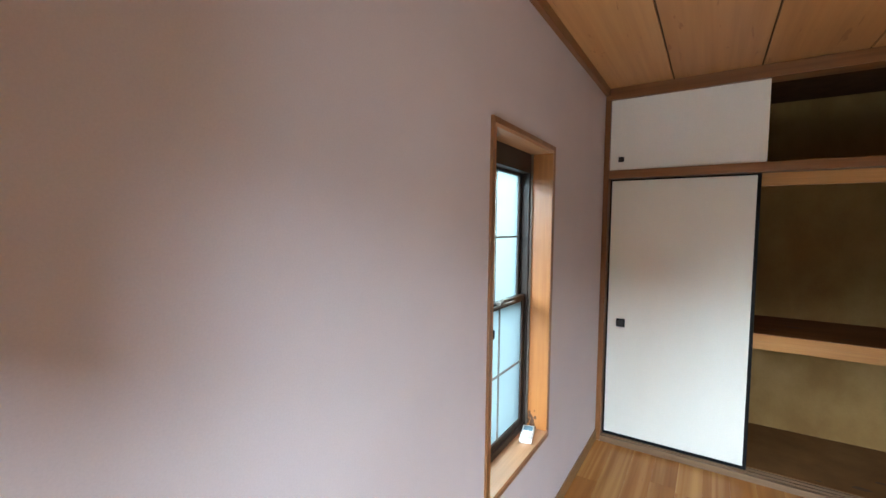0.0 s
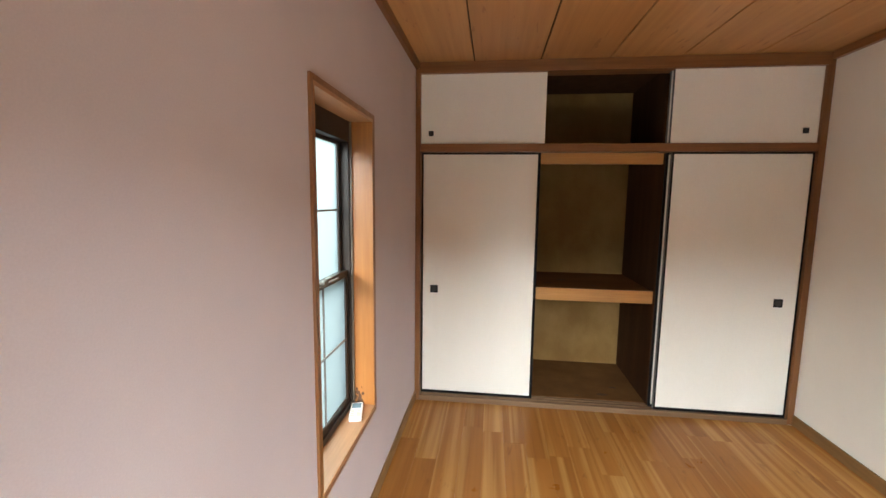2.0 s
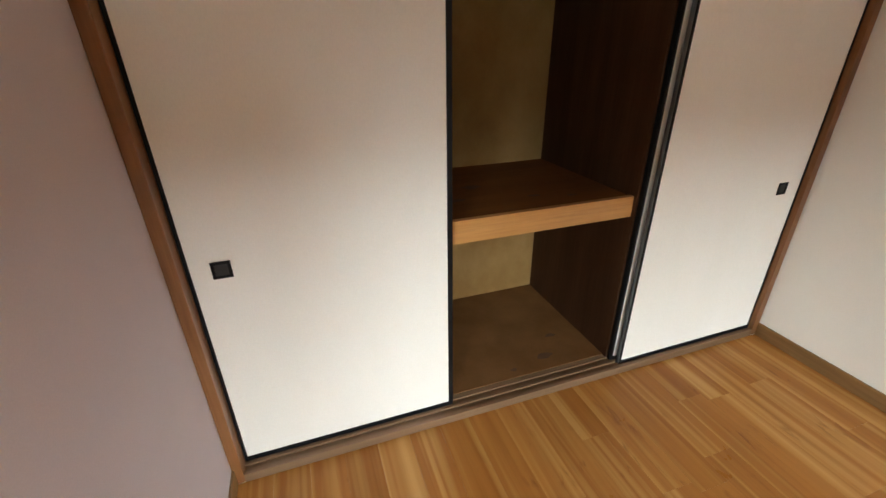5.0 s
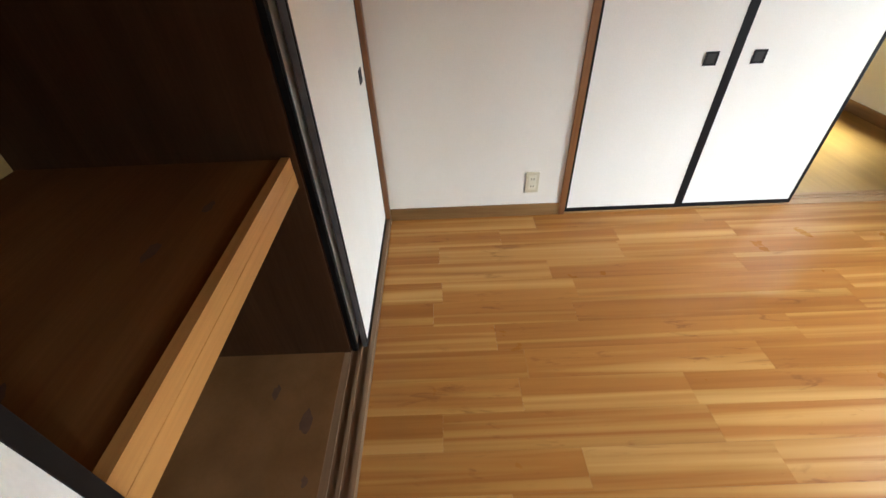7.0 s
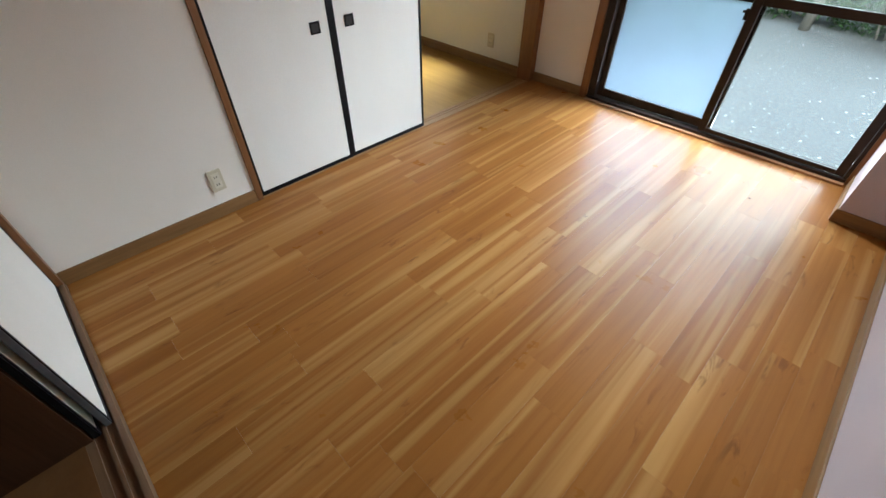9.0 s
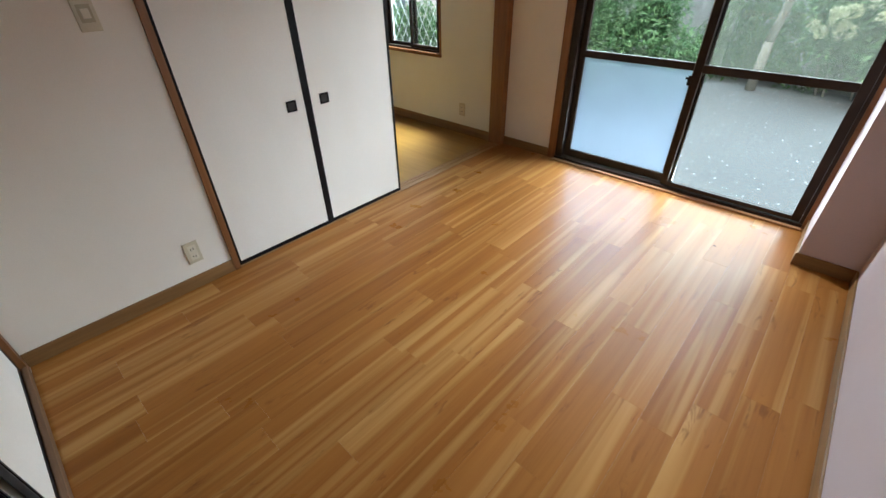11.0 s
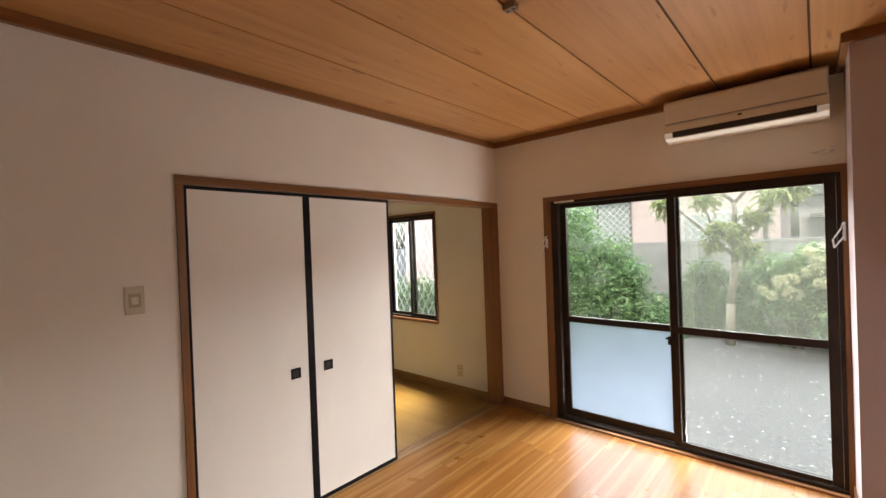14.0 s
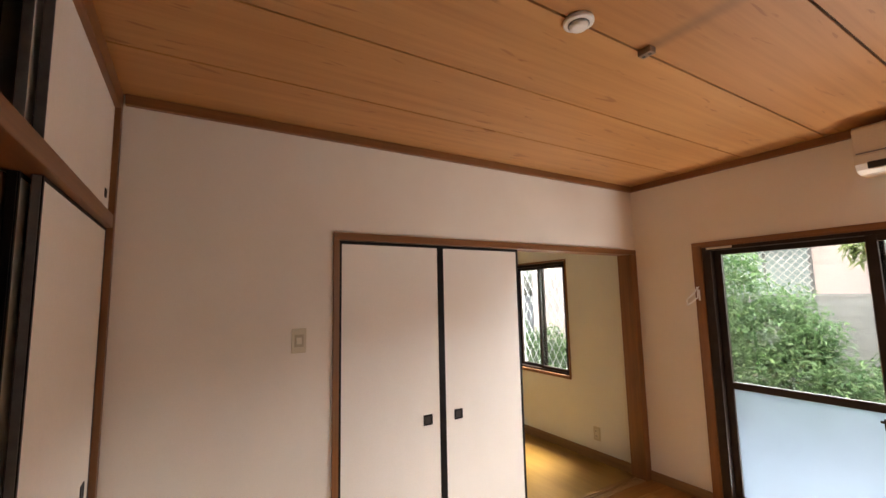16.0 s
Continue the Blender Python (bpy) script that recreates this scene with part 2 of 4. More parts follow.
def asphalt_material():
    m, n, l, p = nodes_of("asphalt")
    c = coords(n, l, (1, 1, 1))
    big = noise_tex(n, l, c, 0.7, 6, 0.6)
    r = ramp(n, ((0.3, (0.085, 0.087, 0.088)), (0.7, (0.125, 0.126, 0.126))))
    l.new(big.outputs[0], r.inputs[0])
    grit = noise_tex(n, l, c, 30, 6, 0.9)
    g = ramp(n, ((0.4, (0.5, 0.5, 0.5)), (0.5, (0.95, 0.95, 0.95)), (0.6, (1.8, 1.8, 1.77))))
    l.new(grit.outputs[0], g.inputs[0])
    l.new(mix(n, l, r.outputs[0], g.outputs[0], 1.0, "MULTIPLY"), p.inputs["Base Color"])
    rr = ramp(n, ((0.3, (0.45, 0.45, 0.45)), (0.7, (0.8, 0.8, 0.8))))
    l.new(big.outputs[0], rr.inputs[0])
    l.new(rr.outputs[0], p.inputs["Roughness"])
    bump(n, l, p, grit.outputs[0], 0.4, 0.006)
    return m


LILAC = plain("lilac_wallpaper", (0.50, 0.425, 0.435), (0.545, 0.465, 0.47), 0.85, scale=1.6, fine=260, relief=0.06)
CREAM = plain("cream_wallpaper", (0.75, 0.70, 0.615), (0.80, 0.755, 0.675), 0.85, scale=1.6, fine=260, relief=0.06)
CREAM_NEXT = plain("pale_green_wallpaper", (0.74, 0.73, 0.65), (0.79, 0.78, 0.70), 0.85, scale=1.6, fine=260, relief=0.06)
PAPER = plain("fusuma_paper", (0.80, 0.77, 0.70), (0.84, 0.81, 0.745), 0.75, scale=2.5, fine=320, relief=0.02, stretch=(1, 1, 0.35))
LACQUER = plain("black_lacquer", (0.006, 0.006, 0.007), (0.010, 0.010, 0.011), 0.45, scale=10, relief=0.03, gloss=0.15)
EDGE_GREY = plain("grey_door_edge", (0.10, 0.10, 0.10), (0.15, 0.15, 0.148), 0.6, scale=20)
TRIM_X = wood("stained_trim_x", (0.15, 0.058, 0.019), (0.215, 0.09, 0.03), (0.27, 0.12, 0.044), "x", 0.38)
TRIM_Y = wood("stained_trim_y", (0.15, 0.058, 0.019), (0.215, 0.09, 0.03), (0.27, 0.12, 0.044), "y", 0.38)
TRIM_Z = wood("stained_trim_z", (0.15, 0.058, 0.019), (0.215, 0.09, 0.03), (0.27, 0.12, 0.044), "z", 0.38)
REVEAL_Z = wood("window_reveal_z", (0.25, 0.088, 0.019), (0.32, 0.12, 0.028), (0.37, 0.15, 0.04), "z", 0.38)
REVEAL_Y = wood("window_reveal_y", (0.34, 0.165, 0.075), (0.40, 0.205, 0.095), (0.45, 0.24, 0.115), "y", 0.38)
SHELF_NOSE = wood("shelf_nosing", (0.44, 0.20, 0.055), (0.49, 0.235, 0.068), (0.54, 0.27, 0.083), "x", 0.42, freq=0.5)
BASE_X = wood("baseboard_x", (0.17, 0.09, 0.032), (0.23, 0.125, 0.047), (0.28, 0.16, 0.062), "x", 0.45)
BASE_Y = wood("baseboard_y", (0.17, 0.09, 0.032), (0.23, 0.125, 0.047), (0.28, 0.16, 0.062), "y", 0.45)
SILL_X = wood("closet_sill", (0.13, 0.072, 0.036), (0.18, 0.105, 0.056), (0.23, 0.14, 0.08), "x", 0.5)
SILL_Y = wood("door_sill", (0.24, 0.13, 0.048), (0.31, 0.175, 0.07), (0.38, 0.22, 0.095), "y", 0.5)
PLY_BACK = plain("closet_back_ply", (0.25, 0.142, 0.046), (0.345, 0.21, 0.078), 0.7, gloss=0.12, scale=4.5, fine=90, stretch=(1, 1, 0.7))
# brown plywood made near-black: the shade inside the closet is in this colour
PLY_SHADED = wood("closet_ply_shaded", (0.06, 0.027, 0.012), (0.08, 0.037, 0.017), (0.10, 0.048, 0.022), "z", 0.75, freq=0.5)
PLY_FLOOR = plain("closet_floor_ply", (0.13, 0.060, 0.021), (0.175, 0.085, 0.031), 0.75, gloss=0.12, scale=6, fine=80, stretch=(1, 1, 1))
PLY_SHELF = wood("closet_shelf_ply", (0.12, 0.044, 0.012), (0.15, 0.058, 0.016), (0.185, 0.075, 0.022), "x", 0.7, freq=0.4)
STAIN = plain("water_stain", (0.065, 0.026, 0.010), (0.085, 0.036, 0.015), 0.8, scale=30)
BRONZE = plain("bronze_aluminium", (0.018, 0.011, 0.008), (0.030, 0.019, 0.013), 0.4, 0.0, scale=12, relief=0.04, gloss=0.25)
BRONZE_LIGHT = plain("worn_aluminium", (0.16, 0.14, 0.12), (0.24, 0.22, 0.19), 0.4, 0.6, scale=16)
STEEL = plain("bright_steel", (0.62, 0.62, 0.60), (0.72, 0.72, 0.70), 0.22, 0.9, scale=20, relief=0.0)
IVORY = plain("ivory_plastic", (0.54, 0.485, 0.345), (0.58, 0.525, 0.38), 0.4, scale=14, relief=0.03)
IVORY_DARK = plain("ivory_switch", (0.62, 0.57, 0.44), (0.67, 0.62, 0.48), 0.4, scale=14, relief=0.03)
WHITE_PLASTIC = plain("white_plastic", (0.74, 0.72, 0.68), (0.79, 0.77, 0.73), 0.42, scale=10, relief=0.03)
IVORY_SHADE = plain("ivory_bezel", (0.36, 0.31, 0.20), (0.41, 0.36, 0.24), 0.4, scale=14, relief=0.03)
OLD_PLASTIC = plain("cream_appliance_plastic", (0.66, 0.60, 0.50), (0.71, 0.65, 0.55), 0.4, scale=6, relief=0.03)
DARK = plain("dark_slot", (0.012, 0.011, 0.010), (0.02, 0.018, 0.016), 0.6, scale=14, relief=0.0)
SOCKET = plain("brown_bakelite", (0.20, 0.13, 0.08), (0.28, 0.19, 0.12), 0.5, scale=20)
LCD = plain("lcd_glass", (0.12, 0.19, 0.23), (0.16, 0.24, 0.28), 0.15, scale=30, relief=0.0)
SUBFLOOR = plain("dark_joint", (0.14, 0.06, 0.018), (0.18, 0.08, 0.025), 0.7)
NEXT_FLOOR = wood("next_room_floor", (0.27, 0.145, 0.026), (0.34, 0.19, 0.038), (0.40, 0.235, 0.055), "x", 0.3, freq=0.5)
GROOVE = plain("ceiling_groove", (0.06, 0.024, 0.008), (0.08, 0.034, 0.012), 0.8)
PLASTER = plain("plain_plaster", (0.6, 0.58, 0.53), (0.66, 0.64, 0.59), 0.9)
FLOORING, CEDAR = plank_material(), ceiling_material()
GLASS = glass_material("window_glass")
FROST_SIDE = frosted_material("frosted_glass_side", (0.56, 0.67, 0.68), 0.16)
FROST_DOOR = frosted_material("frosted_glass_door", (0.56, 0.66, 0.74), 0.03)
NETTING = mesh_cloth_material("insect_netting", (0.5, 0.5, 0.41), 0.12)
ASPHALT = asphalt_material()
STUCCO = plain("pink_stucco", (0.60, 0.51, 0.50), (0.67, 0.58, 0.565), 0.9, scale=1.2, fine=60, relief=0.3)
STUCCO_WHITE = plain("white_stucco", (0.78, 0.78, 0.77), (0.84, 0.84, 0.83), 0.9, scale=1.2, fine=60, relief=0.3)
BLOCK = plain("concrete_block", (0.25, 0.255, 0.26), (0.35, 0.355, 0.36), 0.9, scale=2.2, fine=60, relief=0.4)
MORTAR = plain("block_mortar", (0.18, 0.18, 0.18), (0.24, 0.24, 0.24), 0.95)
TILE_ROOF = plain("slate_roof", (0.11, 0.12, 0.14), (0.17, 0.18, 0.20), 0.6, scale=5)
FAR_GLASS = plain("far_window_glass", (0.36, 0.45, 0.46), (0.48, 0.57, 0.57), 0.1, scale=1.5, relief=0.0)
WHITE_METAL = plain("white_painted_metal", (0.70, 0.71, 0.70), (0.78, 0.79, 0.78), 0.45)
GREY_METAL = plain("grey_painted_metal", (0.20, 0.205, 0.21), (0.27, 0.275, 0.28), 0.5)
BARK = plain("grey_bark", (0.16, 0.14, 0.115), (0.27, 0.25, 0.215), 0.9, scale=14, fine=80, relief=0.6, stretch=(1, 1, 0.3))
LEAF_BRIGHT = leaf_material("bright_leaves", (0.075, 0.165, 0.07), (0.14, 0.265, 0.11), (0.27, 0.40, 0.19))
LEAF_DARK = leaf_material("deep_leaves", (0.035, 0.085, 0.028), (0.07, 0.15, 0.045), (0.12, 0.22, 0.07))
LEAF_TREE = leaf_material("tree_leaves", (0.13, 0.17, 0.055), (0.21, 0.26, 0.09), (0.31, 0.36, 0.15))
PETAL = leaf_material("cream_petals", (0.55, 0.56, 0.34), (0.68, 0.68, 0.46), (0.78, 0.78, 0.62))
SPECK = plain("pale_grit", (0.42, 0.42, 0.41), (0.56, 0.56, 0.55), 0.8)


# ---------- building helpers ----------
def box(bm, x0, x1, y0, y1, z0, z1, bevel=0.0):
    x0, x1, y0, y1, z0, z1 = min(x0, x1), max(x0, x1), min(y0, y1), max(y0, y1), min(z0, z1), max(z0, z1)
    v = [bm.verts.new((x, y, z)) for z in (z0, z1) for x, y in ((x0, y0), (x1, y0), (x1, y1), (x0, y1))]
    faces = [bm.faces.new([v[i] for i in f]) for f in ((0, 3, 2, 1), (4, 5, 6, 7), (0, 1, 5, 4), (1, 2, 6, 5), (2, 3, 7, 6), (3, 0, 4, 7))]
    if bevel:
        bmesh.ops.bevel(bm, geom=list({e for f in faces for e in f.edges}), offset=bevel, segments=2, affect="EDGES", profile=0.6)
    return bm


def boxes(*rows, bevel=0.0):
    bm = bmesh.new()
    for r in rows:
        box(bm, *r, bevel=bevel)
    return bm


def cyl(bm, a, b, r0, r1=None, seg=12, caps=True):
    a, b = Vector(a), Vector(b)
    r1 = r0 if r1 is None else r1
    q = (b - a).to_track_quat("Z", "Y")
    rings = [[bm.verts.new(c + q @ Vector((r * math.cos(2 * math.pi * i / seg), r * math.sin(2 * math.pi * i / seg), 0))) for i in range(seg)] for c, r in ((a, r0), (b, r1))]
    for i in range(seg):
        j = (i + 1) % seg
        bm.faces.new((rings[0][i], rings[0][j], rings[1][j], rings[1][i])).smooth = True
    if caps:
        bm.faces.new(rings[0][::-1])
        bm.faces.new(rings[1])
    return bm


def lathe(bm, centre, profile, seg=28, down=False):
    """Turned shape about the z axis; profile of (radius, height)."""
    rings = []
    for r, h in profile:
        rings.append([bm.verts.new((centre[0] + r * math.cos(2 * math.pi * i / seg), centre[1] + r * math.sin(2 * math.pi * i / seg), centre[2] + h)) for i in range(seg)])
    for k in range(len(rings) - 1):
        for i in range(seg):
            j = (i + 1) % seg
            bm.faces.new((rings[k][i], rings[k][j], rings[k + 1][j], rings[k + 1][i])).smooth = True
    bm.faces.new(rings[0][::-1])
    bm.faces.new(rings[-1])
    bmesh.ops.recalc_face_normals(bm, faces=bm.faces[:])
    return bm


def wire(bm, points, r, seg=8):
    for a, b in zip(points, points[1:]):
        cyl(bm, a, b, r, seg=seg)
    return bm


def finish(bm, name, material):
    me = bpy.data.meshes.new(name)
    bm.to_mesh(me)
    bm.free()
    me.materials.append(material)
    return me


def thing(name, label, category, group="", at=(0, 0, 0)):
    ob = new(name)
    ob.empty_display_size = 0.05
    ob.location = at
    return tagged(ob, label, category, group)


def part(name, bm, material, parent, label=""):
    ob = new(name, finish(bm, name, material))
    ob.parent = parent
    return tagged(ob, label)


def solid(name, bm, material, label, category, kind="structure", group=""):
    return tagged(new(name, finish(bm, name, material)), label, category, group, kind)


# ---------- the room's shell ----------
F = -0.024                            # floor
W, S, H = 2.58, -3.53, 2.37          # east wall, south wall, ceiling
WY0, WY1, WZ0, WZ1 = -1.705, -1.085, 0.47, 1.80     # side window opening

solid("wall_west", boxes((-0.16, 0, -3.70, WY0, -0.1, H + 0.054), (-0.16, 0, WY1, 0.95, -0.1, H + 0.054), (-0.16, 0, WY0, WY1, -0.1, WZ0), (-0.16, 0, WY0, WY1, WZ1, H + 0.054)),
      LILAC, "lilac wallpapered wall with a tall narrow window", "wall")
solid("wall_column", boxes((0, 0.26, S, -3.06, -0.1, H)), LILAC, "lilac papered column boxed out beside the garden door", "wall")
EY0, EY1 = -0.945, S
solid("wall_east", boxes((W, W + 0.11, EY0, 0.12, -0.1, H), (W, W + 0.11, S, EY0, 1.82, H)), CREAM, "cream wallpapered wall above the sliding door opening", "wall")
GX0, GX1, GZ1 = 0.26, 2.10, 1.80
NX0, NX1, NZ0, NZ1 = 3.37, 4.15, 0.665, 1.80
solid("wall_south", boxes((-0.16, GX0, S - 0.14, S, -0.1, H + 0.054), (GX1, W + 0.05, S - 0.14, S, -0.1, H + 0.054), (GX0, GX1, S - 0.14, S, GZ1, H + 0.054), (GX0, GX1, S - 0.14, S, -0.4, -0.02)),
      CREAM, "cream wallpapered wall around the glazed garden door", "wall")
solid("wall_south_next_room", boxes((W + 0.05, NX0, S - 0.14, S, -0.1, H), (NX1, 5.2, S - 0.14, S, -0.1, H), (NX0, NX1, S - 0.14, S, -0.1, NZ0), (NX0, NX1, S - 0.14, S, NZ1, H)),
      CREAM_NEXT, "pale wallpapered wall of the next room with a window", "wall")
solid("wall_next_room_east", boxes((5.08, 5.2, S, 0.12, -0.1, H)), CREAM_NEXT, "plain pale wall closing the next room", "wall")
solid("wall_next_room_north", boxes((W + 0.11, 5.08, 0.0, 0.12, -0.1, H)), CREAM_NEXT, "plain pale wall closing the next room", "wall")
solid("ceiling_next_room", boxes((W + 0.11, 5.08, S, 0.0, H, H + 0.05)), PLASTER, "plain white ceiling of the next room", "ceiling")
solid("roof_slab", boxes((-0.16, 5.2, S - 0.14, 0.95, H + 0.055, H + 0.16)), PLASTER, "plain slab over the rooms", "roof")
solid("floor_next_room", boxes((W + 0.105, 5.08, S, 0.0, -0.09, F - 0.018)), NEXT_FLOOR, "yellow-brown wood floor of the next room", "floor")
solid("foundation", boxes((-0.16, 5.2, S - 0.14, 0.95, -0.42, -0.105)), PLASTER, "plain concrete footing under the rooms", "foundation")

# ceiling: boards with dark joints, in one mesh
bm = bmesh.new()
seams = [0.0] + [0.395 + 0.435 * k for k in range(5)] + [W]
for a, b in zip(seams, seams[1:]):
    box(bm, a + 0.0045, b - 0.0045, S, 0.0, H, H + 0.012, bevel=0.002)
ceiling = solid("ceiling", bm, CEDAR, "wide cedar boards with dark joints", "ceiling")
solid("ceiling_backing", boxes((0, W, S, 0.0, H + 0.013, H + 0.05)), GROOVE, "dark backing in the joints of the boards", "ceiling")


def trim(name, row, material, label, bevel=0.003):
    return solid(name, boxes(row, bevel=bevel), material, label, "trim")


TZ = H - 0.048
trim("trim_ceiling_west", (0.0, 0.028, -3.06, -0.03, TZ, H - 0.001), TRIM_Y, "brown wooden cove strip under the ceiling")
trim("trim_ceiling_east", (W - 0.028, W, S + 0.028, -0.03, TZ, H - 0.001), TRIM_Y, "brown wooden cove strip under the ceiling")
trim("trim_ceiling_south", (0.29, W, S, S + 0.028, TZ, H - 0.001), TRIM_X, "brown wooden cove strip under the ceiling")
trim("trim_ceiling_column_front", (0.0, 0.288, -3.06, -3.032, TZ, H - 0.001), TRIM_X, "brown wooden cove strip round the column")
trim("trim_ceiling_column_side", (0.26, 0.288, S + 0.0, -3.06, TZ, H - 0.001), TRIM_Y, "brown wooden cove strip round the column")
trim("baseboard_west", (0.0, 0.009, -3.06, -0.022, F, 0.050), BASE_Y, "low brown wooden baseboard")
trim("baseboard_column_front", (0.0, 0.269, -3.06, -3.051, F, 0.050), BASE_X, "low brown wooden baseboard on the column")
trim("baseboard_column_side", (0.26, 0.269, S + 0.02, -3.06, F, 0.050), BASE_Y, "low brown wooden baseboard on the column")
trim("baseboard_east", (W - 0.009, W, EY0, -0.022, F, 0.050), BASE_Y, "low brown wooden baseboard")
trim("baseboard_south", (2.10, W - 0.002, S, S + 0.009, F, 0.050), BASE_X, "low brown wooden baseboard")
trim("baseboard_next_room", (W + 0.112, 5.08, S, S + 0.009, F - 0.018, 0.045), BASE_X, "brown wooden baseboard of the next room")

# ---------- built-in closet ----------
trim("closet_post_west", (0.0, 0.034, -0.022, 0.10, F, 2.295), TRIM_Z, "brown wooden closet post")
trim("closet_post_east", (2.54, W, -0.022, 0.10, F, 2.295), TRIM_Z, "brown wooden closet post")
trim("closet_head", (0.0, W, -0.022, 0.10, 2.295, H - 0.001), TRIM_X, "brown wooden head board of the closet")
trim("closet_rail", (0.034, 2.54, -0.020, 0.07, 1.778, 1.832), TRIM_X, "brown wooden rail between upper and lower closet doors")
trim("closet_rail_back", (0.034, 1.67, 0.071, 0.10, 1.705, 1.80), SHELF_NOSE, "pale wooden beam behind the closet rail")
sill = solid("closet_sill", boxes((0.034, 2.54, -0.022, -0.004, -0.03, 0.012), (0.034, 2.54, -0.004, 0.022, -0.03, 0.004), (0.034, 2.54, 0.022, 0.034, -0.03, 0.012),
                                 (0.034, 2.54, 0.034, 0.060, -0.03, 0.004), (0.034, 2.54, 0.060, 0.085, -0.03, 0.012)), SILL_X, "worn grooved wooden sill of the closet", "sill")
solid("closet_wall_back", boxes((0.0, 1.70, 0.80, 0.92, 0, H)), PLY_BACK, "tan plywood back wall of the closet", "wall")
solid("closet_wall_side", boxes((1.665, 1.70, 0.062, 0.80, 0, 1.77), (1.665, 1.70, 0.10, 0.80, 1.77, H)), PLY_SHADED, "brown plywood side wall of the closet, darkened for shade", "wall")
solid("closet_wall_west", boxes((0.0, 0.006, 0.10, 0.80, 0.02, H)), PLY_SHADED, "brown plywood side wall of the closet, darkened for shade", "wall")
solid("closet_wall_end", boxes((1.70, W + 0.11, 0.12, 0.2, 0, H)), PLASTER, "plain wall behind the closed closet doors", "wall")
solid("closet_floor", boxes((0.0, 1.664, 0.085, 0.80, -0.02, 0.016)), PLY_FLOOR, "brown stained plywood floor of the closet", "floor")
solid("closet_ceiling", boxes((0.0, W, 0.10, 0.92, H - 0.03, H + 0.05)), PLY_SHADED, "brown plywood ceiling of the closet, darkened for shade", "ceiling")
solid("closet_upper_floor", boxes((0.006, 1.665, 0.10, 0.80, 1.785, 1.805)), PLY_SHADED, "brown plywood floor of the upper closet, darkened for shade", "shelf")
shelf = thing("closet_shelf", "pale wooden closet shelf with a brown plywood top", "shelf", at=(0.9, 0.4, 0.8))


def stay(ob):
    """Keeps a part's mesh in world places under a moved parent."""
    ob.matrix_parent_inverse = Matrix.Translation(-ob.parent.location)
    return ob


stay(part("shelf_board", boxes((0.006, 1.665, 0.10, 0.795, 0.806, 0.827)), PLY_SHELF, shelf, "dark stained plywood board"))
stay(part("nosing", boxes((0.034, 1.663, 0.077, 0.10, 0.792, 0.834)), SHELF_NOSE, shelf, "pale wooden edge strip"))
stay(part("bearer", boxes((0.034, 1.663, 0.076, 0.10, 0.746, 0.792)), SHELF_NOSE, shelf, "pale wooden bearer"))
stay(part("back_cleat", boxes((0.034, 1.66, 0.77, 0.798, 0.770, 0.805)), SILL_X, shelf))


def stain(name, x, y, z, rx, ry, seed):
    rnd = random.Random(seed)
    bm = bmesh.new()
    bm.faces.new([bm.verts.new((x + rx * math.cos(a) * rnd.uniform(0.6, 1.15), y + ry * math.sin(a) * rnd.uniform(0.6, 1.15), z)) for a in [2 * math.pi * k / 14 for k in range(14)]])
    return solid(name, bm, STAIN, "dark water stain on the plywood", "stain")


for k, (x, y, rx, ry) in enumerate(((1.39, 0.17, 0.045, 0.022), (1.20, 0.13, 0.02, 0.012), (1.50, 0.30, 0.03, 0.016))):
    stain("floor_stain", x, y, 0.0175, rx, ry, k)
for k, (x, y, rx, ry) in enumerate(((1.10, 0.45, 0.05, 0.03), (1.30, 0.25, 0.03, 0.014), (0.98, 0.30, 0.04, 0.02), (1.45, 0.2, 0.03, 0.012))):
    stain("shelf_stain", x, y, 0.8285, rx, ry, k + 9)


# ---------- sliding paper doors ----------
def paper_door(label, w, h, rim, rim_bottom, pull_x, pull_z, pull, edge=None, group="", left=None, right=None):
    """Door in the x-z plane, front face to -y, origin at the lower corner of its front."""
    d, left, right = 0.022, left or rim, right or rim
    ob = thing("sliding_door", label, "sliding door", group)
    part("panel", boxes((left * 0.9, w - right * 0.9, 0.002, d - 0.002, rim_bottom * 0.9, h - rim * 0.9)), PAPER, ob, "off-white paper panel")
    frame_mat = LACQUER if edge is None else edge
    part("stile", boxes((0, left, 0, d, 0, h), bevel=0.0012), frame_mat, ob)
    part("stile", boxes((w - right, w, 0, d, 0, h), bevel=0.0012), frame_mat, ob)
    part("top_rail", boxes((left, w - right, 0, d, h - rim, h), bevel=0.0012), frame_mat, ob)
    part("bottom_rail", boxes((left, w - right, 0, d, 0, rim_bottom), bevel=0.0012), frame_mat, ob)
    p, b = pull / 2, pull * 0.16
    cup = boxes((pull_x - p, pull_x + p, -0.0015, 0.002, pull_z + p - b, pull_z + p), (pull_x - p, pull_x + p, -0.0015, 0.002, pull_z - p, pull_z - p + b),
                (pull_x - p, pull_x - p + b, -0.0015, 0.002, pull_z - p + b, pull_z + p - b), (pull_x + p - b, pull_x + p, -0.0015, 0.002, pull_z - p + b, pull_z + p - b))
    handle = part("finger_pull", cup, LACQUER, ob, "square black recessed finger pull")
    part("pull_dish", boxes((pull_x - p + b, pull_x + p - b, 0.0008, 0.0018, pull_z - p + b, pull_z + p - b)), DARK, handle)
    return ob


